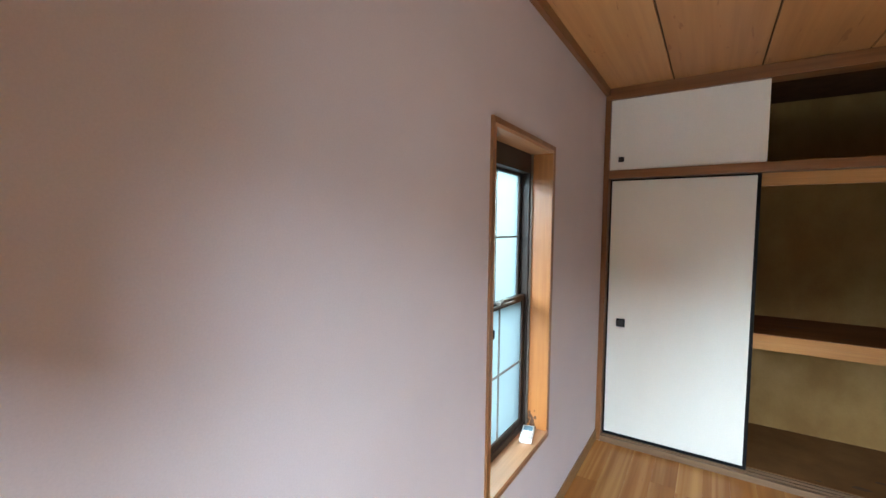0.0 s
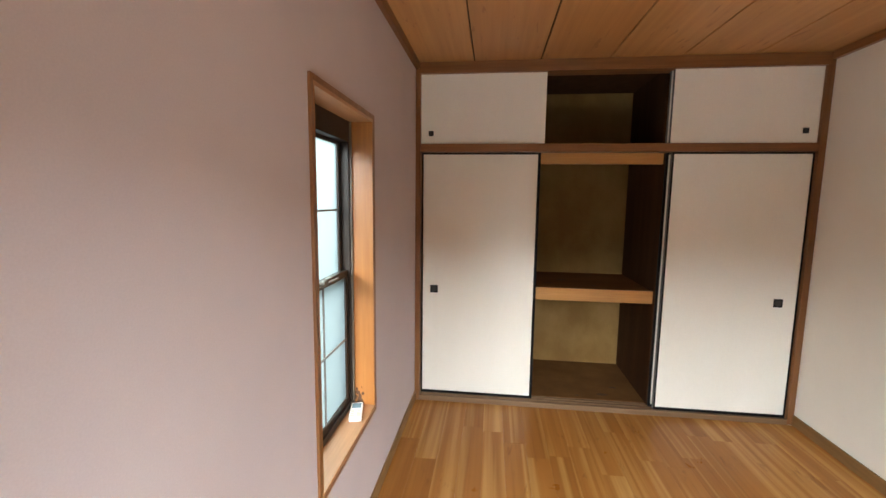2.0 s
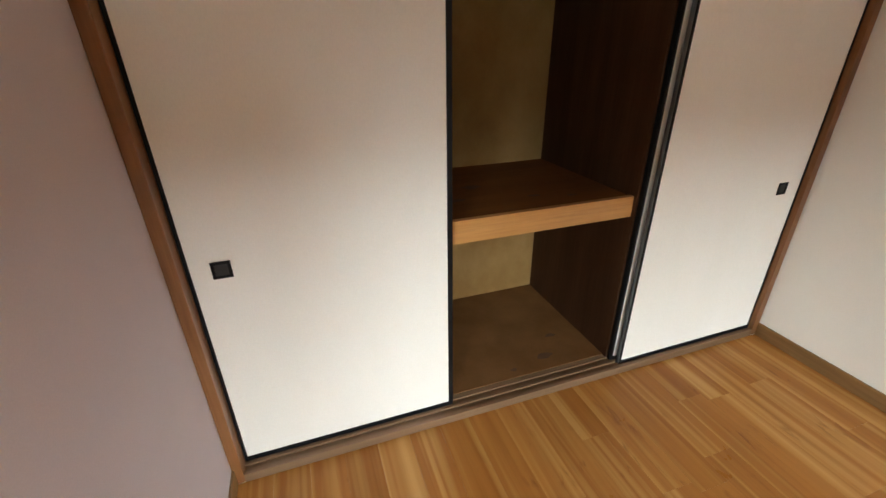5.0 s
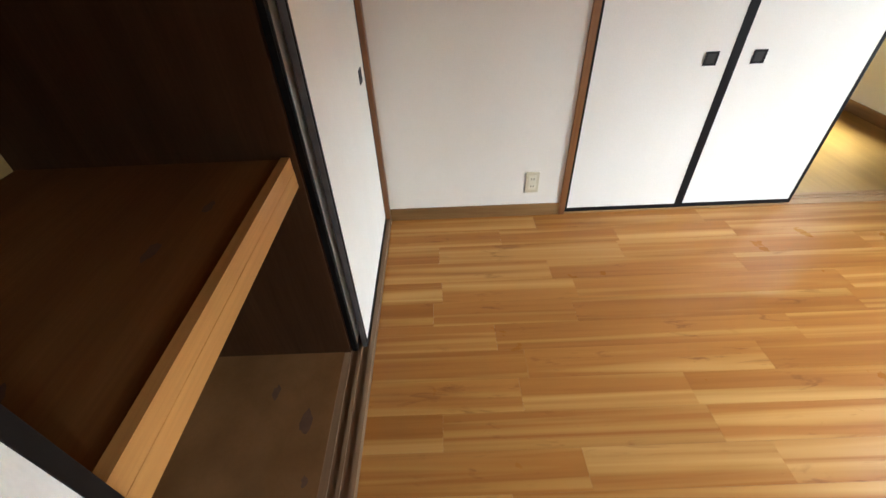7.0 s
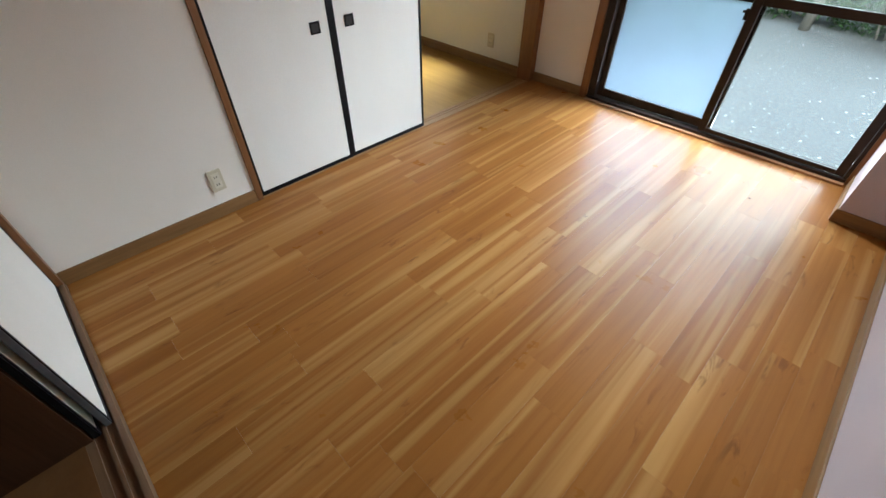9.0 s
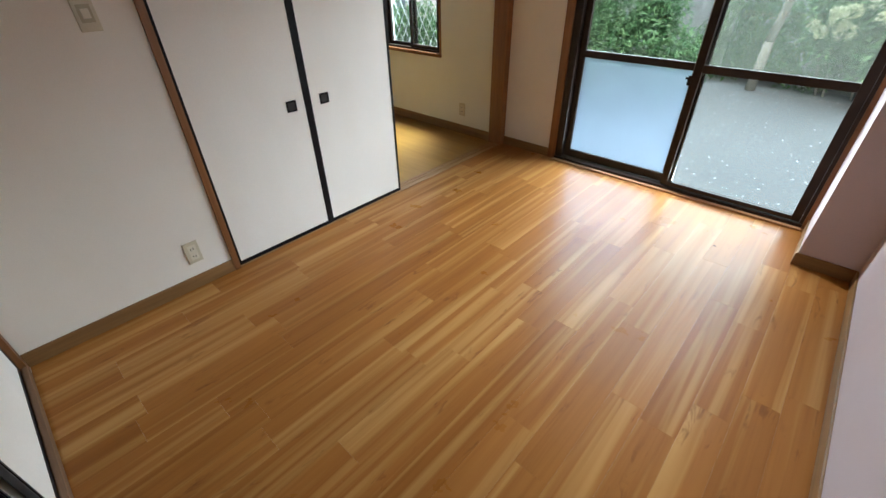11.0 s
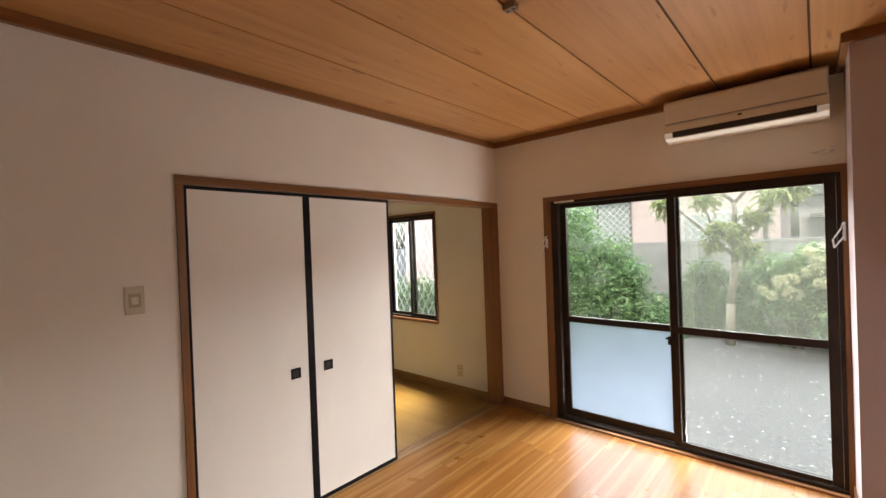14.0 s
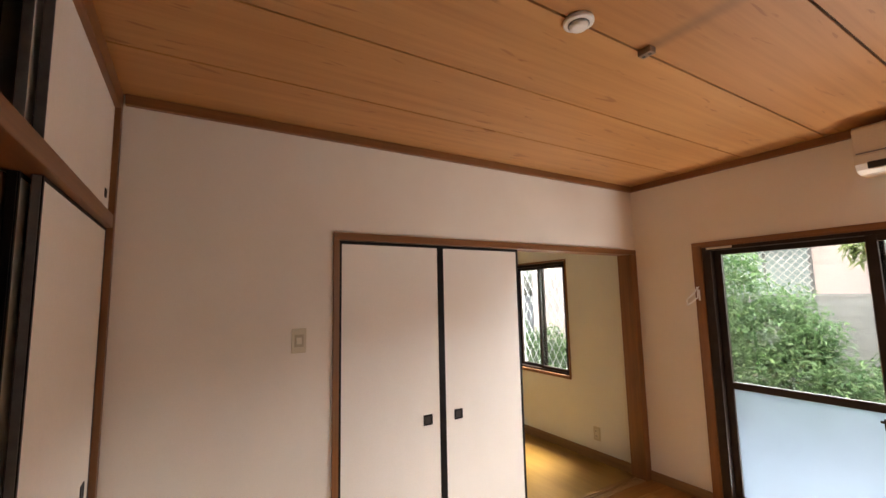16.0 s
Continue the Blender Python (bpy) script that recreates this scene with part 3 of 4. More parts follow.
C = "closet doors"
d = paper_door("off-white paper closet door in a black lacquered frame, slid shut", 0.822, 1.764, 0.011, 0.020, 0.094, 0.793, 0.055, group=C, right=0.019)
d.location = (0.036, 0.036, 0.012)
d = paper_door("off-white paper closet door in a black lacquered frame, slid open", 0.845, 1.764, 0.011, 0.020, 0.727, 0.790, 0.055, group=C)
d.location = (1.692, 0.0, 0.012)
part("edge_strip", boxes((-0.004, 0, 0.003, 0.019, 0.002, 1.762)), EDGE_GREY, d, "grey edge strip")
e = paper_door("off-white paper closet door stacked behind another", 0.845, 1.764, 0.011, 0.020, 0.10, 0.790, 0.055, group=C)
e.location = (1.672, 0.036, 0.012)
part("edge_strip", boxes((-0.004, 0, 0.003, 0.019, 0.002, 1.762)), LACQUER, e, "dark edge strip")
U = "upper closet doors"
d = paper_door("low off-white paper closet door with a grey edge, slid shut", 0.840, 0.461, 0.004, 0.004, 0.070, 0.070, 0.034, PAPER, group=U)
d.location = (0.035, 0.0, 1.833)
d = paper_door("low off-white paper closet door with a grey edge, slid open", 0.867, 0.461, 0.004, 0.004, 0.797, 0.075, 0.034, PAPER, group=U)
d.location = (1.672, 0.0, 1.833)
part("edge_strip", boxes((-0.003, 0, 0.001, 0.021, 0.0, 0.461)), EDGE_GREY, d, "grey edge strip")
e = paper_door("low off-white paper closet door stacked behind another", 0.867, 0.461, 0.004, 0.004, 0.07, 0.075, 0.034, PAPER, group=U)
e.location = (1.664, 0.034, 1.833)
part("edge_strip", boxes((-0.003, 0, 0.001, 0.021, 0.0, 0.461)), EDGE_GREY, e, "grey edge strip")

# doors to the next room: front faces west, so the door's x runs towards -y
R = "doors to the next room"
ROT = Matrix.Rotation(radians(-90), 4, "Z")
d = paper_door("tall off-white paper sliding door in a black frame", 0.633, 1.800, 0.017, 0.024, 0.53, 0.783, 0.058, group=R, right=0.023)
d.matrix_basis = Matrix.Translation((W + 0.008, -0.978, -0.019)) @ ROT
d = paper_door("tall off-white paper sliding door, slid half open", 0.624, 1.800, 0.017, 0.024, 0.108, 0.783, 0.058, group=R, left=0.022)
d.matrix_basis = Matrix.Translation((W + 0.012, -1.612, -0.019)) @ ROT
trim("door_jamb_north", (W - 0.012, W + 0.122, -0.978, -0.945, F, 1.785), TRIM_Z, "brown wooden door jamb")
trim("door_jamb_south", (W - 0.012, W + 0.122, S, -3.46, F, 1.785), TRIM_Z, "brown wooden door post")
trim("door_head", (W - 0.012, W + 0.122, S, -0.945, 1.785, 1.825), TRIM_Y, "brown wooden door head")
solid("door_sill", boxes((W - 0.002, W + 0.03, -3.46, -0.978, -0.09, F + 0.005), (W + 0.03, W + 0.05, -3.46, -0.978, -0.09, F - 0.001), (W + 0.05, W + 0.06, -3.46, -0.978, -0.09, F + 0.005),
                         (W + 0.06, W + 0.08, -3.46, -0.978, -0.09, F - 0.001), (W + 0.08, W + 0.105, -3.46, -0.978, -0.09, F + 0.005)), SILL_Y, "pale grooved wooden sliding door sill", "sill")

# ---------- side window ----------
win = thing("window_1", "tall narrow double-hung window with frosted panes, shut", "window", at=(-0.1, -1.395, 0.47))
tagged(win, kind="structure")


def wpart(name, bm, material, parent, label=""):
    ob = part(name, bm, material, parent, label)
    if parent.type == "EMPTY":
        stay(ob)
    return ob


wpart("casing", boxes((0.0, 0.010, WY0 - 0.02, WY0, WZ0 - 0.02, WZ1 + 0.02), (0.0, 0.010, WY1, WY1 + 0.02, WZ0 - 0.02, WZ1 + 0.02),
                      (0.0, 0.010, WY0, WY1, WZ1, WZ1 + 0.02), (0.0, 0.010, WY0, WY1, WZ0 - 0.02, WZ0), bevel=0.002), TRIM_Z, win, "brown wooden casing")
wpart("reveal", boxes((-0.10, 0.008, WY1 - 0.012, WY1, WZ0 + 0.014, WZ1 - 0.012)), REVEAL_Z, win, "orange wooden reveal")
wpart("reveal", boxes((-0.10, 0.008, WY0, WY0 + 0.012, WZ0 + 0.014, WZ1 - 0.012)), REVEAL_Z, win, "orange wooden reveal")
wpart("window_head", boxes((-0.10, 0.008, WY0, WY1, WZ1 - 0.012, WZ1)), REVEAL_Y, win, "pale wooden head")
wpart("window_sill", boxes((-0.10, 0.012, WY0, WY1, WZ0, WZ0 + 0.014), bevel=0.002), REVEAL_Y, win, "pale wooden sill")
a0, a1, b0, b1 = WY0 + 0.012, WY1 - 0.012, WZ0 + 0.014, WZ1 - 0.012
wpart("window_frame", boxes((-0.155, -0.092, a0, a0 + 0.028, b0, b1), (-0.155, -0.092, a1 - 0.028, a1, b0, b1), (-0.155, -0.092, a0 + 0.028, a1 - 0.028, b0, b0 + 0.03),
                            (-0.155, -0.092, a0 + 0.028, a1 - 0.028, b1 - 0.088, b1), bevel=0.002), BRONZE, win, "dark bronze aluminium frame")
wpart("side_channel", boxes((-0.092, -0.085, a1 - 0.014, a1 - 0.004, b0, b1), (-0.092, -0.085, a0 + 0.004, a0 + 0.014, b0, b1)), BRONZE_LIGHT, win, "worn metal guide channel")


def sash(x, z0, z1, label):
    y0, y1, t = a0 + 0.028, a1 - 0.028, 0.03
    ob = wpart("sash", boxes((x - 0.02, x, y0, y0 + t, z0, z1), (x - 0.02, x, y1 - t, y1, z0, z1), (x - 0.02, x, y0 + t, y1 - t, z0, z0 + t + 0.006), (x - 0.02, x, y0 + t, y1 - t, z1 - t, z1), bevel=0.002),
               BRONZE, win, label)
    pane = wpart("pane", boxes((x - 0.013, x - 0.008, y0 + t, y1 - t, z0 + t, z1 - t)), FROST_SIDE, ob, "frosted pane")
    pane.visible_shadow = False
    zm, ym = (z0 + z1) / 2, (y0 + y1) / 2
    wpart("glazing_bar", boxes((x - 0.0075, x - 0.002, y0 + t, y1 - t, zm - 0.004, zm + 0.004)), BRONZE_LIGHT, ob, "thin grey glazing bar")
    wpart("glazing_bar", boxes((x - 0.0075, x - 0.002, ym - 0.004, ym + 0.004, z0 + t, zm - 0.004)), BRONZE_LIGHT, ob)
    wpart("glazing_bar", boxes((x - 0.0075, x - 0.002, ym - 0.004, ym + 0.004, zm + 0.004, z1 - t)), BRONZE_LIGHT, ob)
    return ob


sash(-0.128, 1.095, b1 - 0.072, "dark bronze upper sash")
low = sash(-0.102, b0 + 0.02, 1.135, "dark bronze lower sash")
wpart("lift_rail", boxes((-0.102, -0.088, -1.52, -1.27, 1.118, 1.126), bevel=0.001), BRONZE_LIGHT, low, "worn lift rail")
wpart("latch", boxes((-0.102, -0.080, -1.44, -1.40, 1.128, 1.142), (-0.092, -0.076, -1.425, -1.375, 1.140, 1.150), bevel=0.002), BRONZE_LIGHT, low, "metal sash latch")
wpart("pull_catch", boxes((-0.102, -0.086, -1.503, -1.497, 0.995, 1.045), (-0.094, -0.086, -1.497, -1.481, 1.000, 1.006), (-0.094, -0.086, -1.485, -1.479, 1.006, 1.035), bevel=0.001), BRONZE, low, "dark catch")

rnd = random.Random(77)
bm = bmesh.new()
for k in range(26):
    x, z, q = rnd.uniform(-0.088, -0.045), WZ0 + 0.02 + abs(rnd.gauss(0, 0.035)), rnd.uniform(0.003, 0.009)
    bm.faces.new([bm.verts.new((x + q * math.cos(a) * rnd.uniform(0.6, 1.2), WY1 - 0.0125 - 0.00002 * k, z + q * 1.4 * math.sin(a) * rnd.uniform(0.6, 1.2))) for a in (0, 0.9, 1.8, 2.7, 3.6, 4.5, 5.4)])
tagged(wpart("mildew", bm, STAIN, win, "dark mildew spots in the corner"), kind="stuff")

# remote control on the sill
rc = thing("remote_control", "small white remote control lying on the window sill", "remote control", at=(-0.050, -1.19, 0.4845))
rc.rotation_euler = (0, 0, radians(14))
rc.scale = (1.15, 1.15, 1.15)
part("case", boxes((-0.024, 0.024, -0.062, 0.062, 0, 0.018), bevel=0.005), WHITE_PLASTIC, rc)
part("display", boxes((-0.018, 0.018, 0.012, 0.05, 0.0178, 0.0192), bevel=0.0004), LCD, rc, "grey-blue display")
for by in (-0.012, -0.03, -0.046):
    for bx in (-0.011, 0.011):
        part("button", boxes((bx - 0.007, bx + 0.007, by - 0.005, by + 0.005, 0.0178, 0.0195), bevel=0.0006), IVORY, rc)

# ---------- glazed garden door ----------
gd = thing("door_1", "bronze aluminium sliding garden door with clear and frosted panes, shut", "sliding glass door", at=(1.15, -3.55, 0))
tagged(gd, kind="structure")
gz = 1.765
wpart("casing", boxes((2.035, 2.10, S - 0.13, S + 0.014, F, 1.80), bevel=0.003), TRIM_Z, gd, "brown wooden casing")
wpart("casing", boxes((0.2605, 0.285, S - 0.13, S + 0.014, F, 1.80), bevel=0.003), TRIM_Z, gd, "brown wooden casing")
wpart("casing", boxes((0.2605, 2.10, S - 0.02, S + 0.014, 1.80, 1.825), bevel=0.003), TRIM_X, gd, "brown wooden head casing")
wpart("casing_soffit", boxes((0.285, 2.035, S - 0.13, S + 0.012, 1.785, 1.80)), TRIM_X, gd)
wpart("door_frame", boxes((1.975, 2.035, -3.64, -3.525, 0.006, gz + 0.02), (0.285, 0.305, -3.64, -3.525, 0.006, gz + 0.02), (0.305, 1.975, -3.64, -3.525, gz - 0.005, gz + 0.02), (0.285, 2.035, -3.64, -3.512, -0.05, 0.006),
                          bevel=0.002), BRONZE, gd, "dark bronze aluminium frame")
wpart("floor_strip", boxes((0.285, 2.035, -3.512, -3.478, -0.05, -0.012), bevel=0.0015), REVEAL_Y, gd, "pale threshold strip")


def glazed_sash(x0, x1, y, low_glass, foot, label):
    t, d, bar = 0.048, 0.028, 0.812
    ob = wpart("sash", boxes((x0, x0 + t, y - d, y, 0.012, gz), (x1 - t, x1, y - d, y, 0.012, gz), (x0 + t, x1 - t, y - d, y, 0.012, foot), (x0 + t, x1 - t, y - d, y, gz - 0.04, gz),
                             (x0 + t, x1 - t, y - d, y, bar - 0.024, bar + 0.024), bevel=0.002), BRONZE, gd, label)
    up = wpart("pane", boxes((x0 + t, x1 - t, y - 0.017, y - 0.012, bar + 0.024, gz - 0.04)), GLASS, ob, "clear pane")
    lo = wpart("pane", boxes((x0 + t, x1 - t, y - 0.017, y - 0.012, foot, bar - 0.024)), low_glass, ob, "lower pane")
    up.visible_shadow = lo.visible_shadow = False
    return ob


inner = glazed_sash(0.307, 1.160, -3.528, GLASS, 0.04, "dark bronze inner sash")
outer = glazed_sash(1.095, 1.973, -3.566, FROST_DOOR, 0.075, "dark bronze outer sash")
wpart("latch", boxes((1.163, 1.185, -3.566, -3.545, 0.70, 0.76), (1.176, 1.20, -3.556, -3.548, 0.735, 0.75), bevel=0.003), BRONZE, outer, "dark crescent latch")
wpart("edge_seal", boxes((1.165, 1.171, -3.566, -3.560, 0.09, 1.72)), BRONZE_LIGHT, outer)
screen = thing("insect_screen", "hazy grey insect screen outside the sliding door", "insect screen", at=(0.72, -3.61, 0))
wpart("netting", boxes((0.33, 1.14, -3.6105, -3.609, 0.80, 1.75)), NETTING, screen, "fine hazy netting").visible_shadow = False
wpart("screen_frame", boxes((0.307, 0.33, -3.618, -3.602, 0.012, gz), (1.14, 1.163, -3.618, -3.602, 0.012, gz), (0.33, 1.14, -3.618, -3.602, 0.79, 0.80), bevel=0.001), BRONZE, screen)


def tie_hook(x, sx):
    ob = thing("curtain_hook", "bent white wire curtain hook on the door casing", "hook", "curtain hooks", at=(x, -3.515, 1.42))
    bm = bmesh.new()
    wire(bm, [(0, 0, 0.08), (0, 0.016, 0.075), (0.006 * sx, 0.018, 0.0), (0.045 * sx, 0.085, -0.055), (0.050 * sx, 0.085, -0.012), (0.016 * sx, 0.020, 0.045), (0.006 * sx, 0.016, 0.08)], 0.0042)
    part("hook_wire", bm, WHITE_METAL, ob)
    part("base", boxes((-0.006, 0.006, -0.002, 0.006, -0.02, 0.06), bevel=0.002), WHITE_METAL, ob)
    return ob


tie_hook(2.070, 1)
tie_hook(0.276, 1)
bm = bmesh.new()
wire(bm, [(0.315, S, 1.90), (0.315, S + 0.03, 1.905), (0.345, S + 0.035, 1.885), (0.40, S + 0.03, 1.90), (0.345, S + 0.03, 1.91)], 0.004)
hk = thing("wall_hook", "small white wall hook above the garden door", "hook", at=(0, 0, 0))
part("hook_wire", bm, WHITE_PLASTIC, hk)
part("base", boxes((0.305, 0.325, S, S + 0.008, 1.885, 1.94), bevel=0.002), WHITE_PLASTIC, hk)
lb = thing("paper_sticker", "narrow pale sticker on the frame of the garden door", "sticker", at=(1.9, -3.53, 1.775))
stay(part("sheet", boxes((1.83, 2.00, -3.5245, -3.5235, 1.768, 1.782)), WHITE_PLASTIC, lb))

# ---------- next room's window ----------
w2 = thing("window_2", "bronze aluminium sliding window behind a diamond grille", "window", at=(3.76, -3.6, 0.66))
tagged(w2, kind="structure")
wpart("casing", boxes((NX0 - 0.02, NX0, S - 0.05, S + 0.01, NZ0 - 0.005, NZ1 + 0.02), (NX1, NX1 + 0.02, S - 0.05, S + 0.01, NZ0 - 0.005, NZ1 + 0.02), (NX0, NX1, S - 0.05, S + 0.01, NZ1, NZ1 + 0.02), bevel=0.002), TRIM_Z, w2, "brown wooden casing")
wpart("window_sill", boxes((NX0 - 0.02, NX1 + 0.02, S - 0.07, S + 0.02, NZ0 - 0.03, NZ0), bevel=0.002), TRIM_X, w2, "brown wooden sill")
wpart("window_frame", boxes((NX0, NX0 + 0.02, -3.62, -3.54, NZ0, NZ1), (NX1 - 0.02, NX1, -3.62, -3.54, NZ0, NZ1), (NX0 + 0.02, NX1 - 0.02, -3.62, -3.54, NZ0, NZ0 + 0.02), (NX0 + 0.02, NX1 - 0.02, -3.62, -3.54, NZ1 - 0.03, NZ1), bevel=0.002), BRONZE, w2)
for x0, x1, y in ((NX0 + 0.02, 3.785, -3.55), (3.735, NX1 - 0.02, -3.585)):
    ob = wpart("sash", boxes((x0, x0 + 0.03, y - 0.022, y, NZ0 + 0.02, NZ1 - 0.03), (x1 - 0.03, x1, y - 0.022, y, NZ0 + 0.02, NZ1 - 0.03), (x0 + 0.03, x1 - 0.03, y - 0.022, y, NZ0 + 0.02, NZ0 + 0.05), (x0 + 0.03, x1 - 0.03, y - 0.022, y, NZ1 - 0.06, NZ1 - 0.03), bevel=0.0015), BRONZE, w2)
    wpart("pane", boxes((x0 + 0.03, x1 - 0.03, y - 0.014, y - 0.009, NZ0 + 0.05, NZ1 - 0.06)), GLASS, ob, "clear pane").visible_shadow = False
wpart("latch", boxes((3.40, 3.412, -3.55, -3.53, 0.88, 0.93), bevel=0.003), BRONZE, w2)


def diamond_grille(bm, x0, x1, z0, z1, y, step, r, flat=1.7):
    """Crossed bars clipped to a rectangle; flat: height of a diamond over its width."""
    for s in (1, -1):
        c = -(x1 - x0) * flat - (z1 - z0)
        while c < (x1 - x0) * flat + (z1 - z0):
            pts = []
            for u in (0, x1 - x0):
                v = s * flat * u + c
                if 0 <= v <= z1 - z0:
                    pts.append((u, v))
            for v in (0, z1 - z0):
                u = (v - c) / (s * flat)
                if 0 < u < x1 - x0:
                    pts.append((u, v))
            if len(pts) >= 2 and (Vector(pts[0]) - Vector(pts[1])).length > 0.02:
                cyl(bm, (x0 + pts[0][0], y + 0.004 * s, z0 + pts[0][1]), (x0 + pts[1][0], y + 0.004 * s, z0 + pts[1][1]), r, seg=6)
            c += step * flat
    return bm


wpart("security_grille", diamond_grille(bmesh.new(), NX0, NX1, NZ0 + 0.02, NZ1 - 0.02, -3.66, 0.10, 0.003), WHITE_METAL, w2, "pale diamond security grille")

# ---------- fixtures ----------
ac = thing("air_conditioner", "aged cream wall-mounted air conditioner under the ceiling", "air conditioner", at=(0.725, S, 2.078))
X0, X1 = 0.325, 1.115
bm = bmesh.new()
prof = [(S, 2.333), (S + 0.165, 2.333), (S + 0.185, 2.313), (S + 0.195, 2.178), (S + 0.192, 2.173), (S + 0.196, 2.168), (S + 0.195, 2.123), (S + 0.175, 2.093), (S + 0.13, 2.078), (S, 2.078)]
ends = [[bm.verts.new((x, y, z)) for y, z in prof] for x in (X0, X1)]
for i in range(len(prof)):
    j = (i + 1) % len(prof)
    bm.faces.new((ends[0][i], ends[0][j], ends[1][j], ends[1][i]))
bm.faces.new(ends[0][::-1])
bm.faces.new(ends[1])
bmesh.ops.recalc_face_normals(bm, faces=bm.faces[:])
stay(part("casing", bm, OLD_PLASTIC, ac, "aged cream plastic casing"))
stay(part("front_panel", boxes((X0 + 0.006, X1 - 0.006, S + 0.188, S + 0.200, 2.184, 2.314), bevel=0.004), OLD_PLASTIC, ac))
stay(part("panel_groove", boxes((X0 + 0.01, X1 - 0.01, S + 0.189, S + 0.1975, 2.176, 2.183)), GREY_METAL, ac, "dark groove"))
stay(part("air_outlet", boxes((X0 + 0.05, X1 - 0.05, S + 0.150, S + 0.1975, 2.094, 2.128)), DARK, ac, "dark air outlet"))
stay(part("louvre", boxes((X0 + 0.055, X1 - 0.055, S + 0.130, S + 0.190, 2.088, 2.093)), OLD_PLASTIC, ac))
stay(part("indicator", boxes((0.70, 0.72, S + 0.19, S + 0.1985, 2.154, 2.165)), DARK, ac))
stay(part("indicator_lamp", boxes((0.765, 0.772, S + 0.19, S + 0.1985, 2.157, 2.162)), WHITE_PLASTIC, ac))

det = thing("smoke_detector", "round white smoke detector on the cedar ceiling", "smoke detector", at=(1.255, -1.37, H))
part("base", lathe(bmesh.new(), (0, 0, 0), [(0.048, -0.0005), (0.050, -0.004), (0.050, -0.012), (0.044, -0.016)]), WHITE_PLASTIC, det)
part("sensor_head", lathe(bmesh.new(), (0, 0, 0), [(0.032, -0.0165), (0.030, -0.024), (0.026, -0.030), (0.020, -0.032)]), WHITE_PLASTIC, det)
part("vent_ring", lathe(bmesh.new(), (0, 0, 0), [(0.0345, -0.0155), (0.0345, -0.0185)]), EDGE_GREY, det, "grey vent ring")
rose = thing("ceiling_socket", "small worn brown hanging-lamp socket on the ceiling", "ceiling socket", at=(1.245, -1.725, H))
part("block", boxes((-0.026, 0.026, -0.017, 0.017, -0.024, -0.0005), bevel=0.003), SOCKET, rose)
for sx in (-0.012, 0.012):
    part("slot", boxes((sx - 0.005, sx + 0.005, -0.006, 0.006, -0.0248, -0.0236)), DARK, rose)


def wall_plate(name, label, category, m):
    ob = thing(name, label, category)
    part("plate", boxes((-0.035, 0.035, -0.008, 0, -0.06, 0.06), bevel=0.003), IVORY, ob)
    if name == "light_switch":
        part("rocker", boxes((-0.013, 0.013, -0.0115, -0.007, -0.016, 0.016), bevel=0.002), IVORY_DARK, ob)
        part("bezel", boxes((-0.022, 0.022, -0.0092, -0.0075, -0.030, 0.030), bevel=0.001), IVORY_SHADE, ob, "darker bezel")
    else:
        part("socket_face", boxes((-0.02, 0.02, -0.0095, -0.007, -0.042, 0.042), bevel=0.0015), IVORY_DARK, ob)
        for z in (-0.021, 0.021):
            for x in (-0.006, 0.006):
                part("slot", boxes((x - 0.0018, x + 0.0018, -0.0100, -0.0092, z - 0.006, z + 0.006)), DARK, ob)
    ob.matrix_basis = m
    return ob


wall_plate("light_switch", "ivory plastic light switch on the cream wall", "light switch", Matrix.Translation((W, -0.776, 1.266)) @ ROT)
wall_plate("power_outlet", "ivory plastic double power outlet above the baseboard", "power outlet", Matrix.Translation((W, -0.783, 0.185)) @ ROT)
wall_plate("power_outlet", "ivory plastic power outlet in the next room", "power outlet", Matrix.Translation((3.083, S, 0.197)) @ Matrix.Rotation(math.pi, 4, "Z"))

bm = bmesh.new()
bmesh.ops.create_icosphere(bm, subdivisions=1, radius=0.006)
bmesh.ops.scale(bm, vec=(1.3, 0.8, 0.5), verts=bm.verts)
bmesh.ops.translate(bm, vec=(0.63, -2.96, F + 0.003), verts=bm.verts)
tagged(new("crumb", finish(bm, "crumb", DARK)), "tiny dark crumb lying on the wood floor", "debris")

# ---------- garden and neighbours ----------
G = -0.40
bm = bmesh.new()
bm.faces.new([bm.verts.new((x, y, G)) for x, y in ((-400, -400), (400, -400), (400, 400), (-400, 400))])
solid("ground", bm, ASPHALT, "worn grey asphalt yard with pale grit", "ground")
rnd = random.Random(5)
bm = bmesh.new()
for k in range(1500):
    x, y, s = rnd.uniform(-2.5, 4), -4.2 - 5.2 * rnd.random() ** 1.3, 0.006 + 0.016 * rnd.random() ** 2.5
    p = [bm.verts.new((x + s * math.cos(a + k) * rnd.uniform(0.5, 1), y + s * math.sin(a + k), G + 0.003)) for a in (0, 1.4, 2.9, 4.4)]
    q = bm.verts.new((x, y, G + 0.003 + s * 0.5))
    for i in range(4):
        bm.faces.new((p[i], p[(i + 1) % 4], q))
solid("grit", bm, SPECK, "pale grit and fallen petals scattered on the asphalt", "grit", "stuff")


def leaf(bm, c, length, width, rnd, droop=0.3):
    d = Vector((rnd.gauss(0, 1), rnd.gauss(0, 1), rnd.gauss(0.15, 0.6))).normalized()
    n = Vector((rnd.gauss(0, 0.5), rnd.gauss(0.2, 0.5), 1)).normalized()
    s = d.cross(n).normalized() * width / 2
    mid, tip = c + d * length * 0.5, c + d * length - Vector((0, 0, droop * length))
    a, b, e, f = (bm.verts.new(v) for v in (c, mid + s, tip, mid - s))
    bm.faces.new((a, b, e, f))


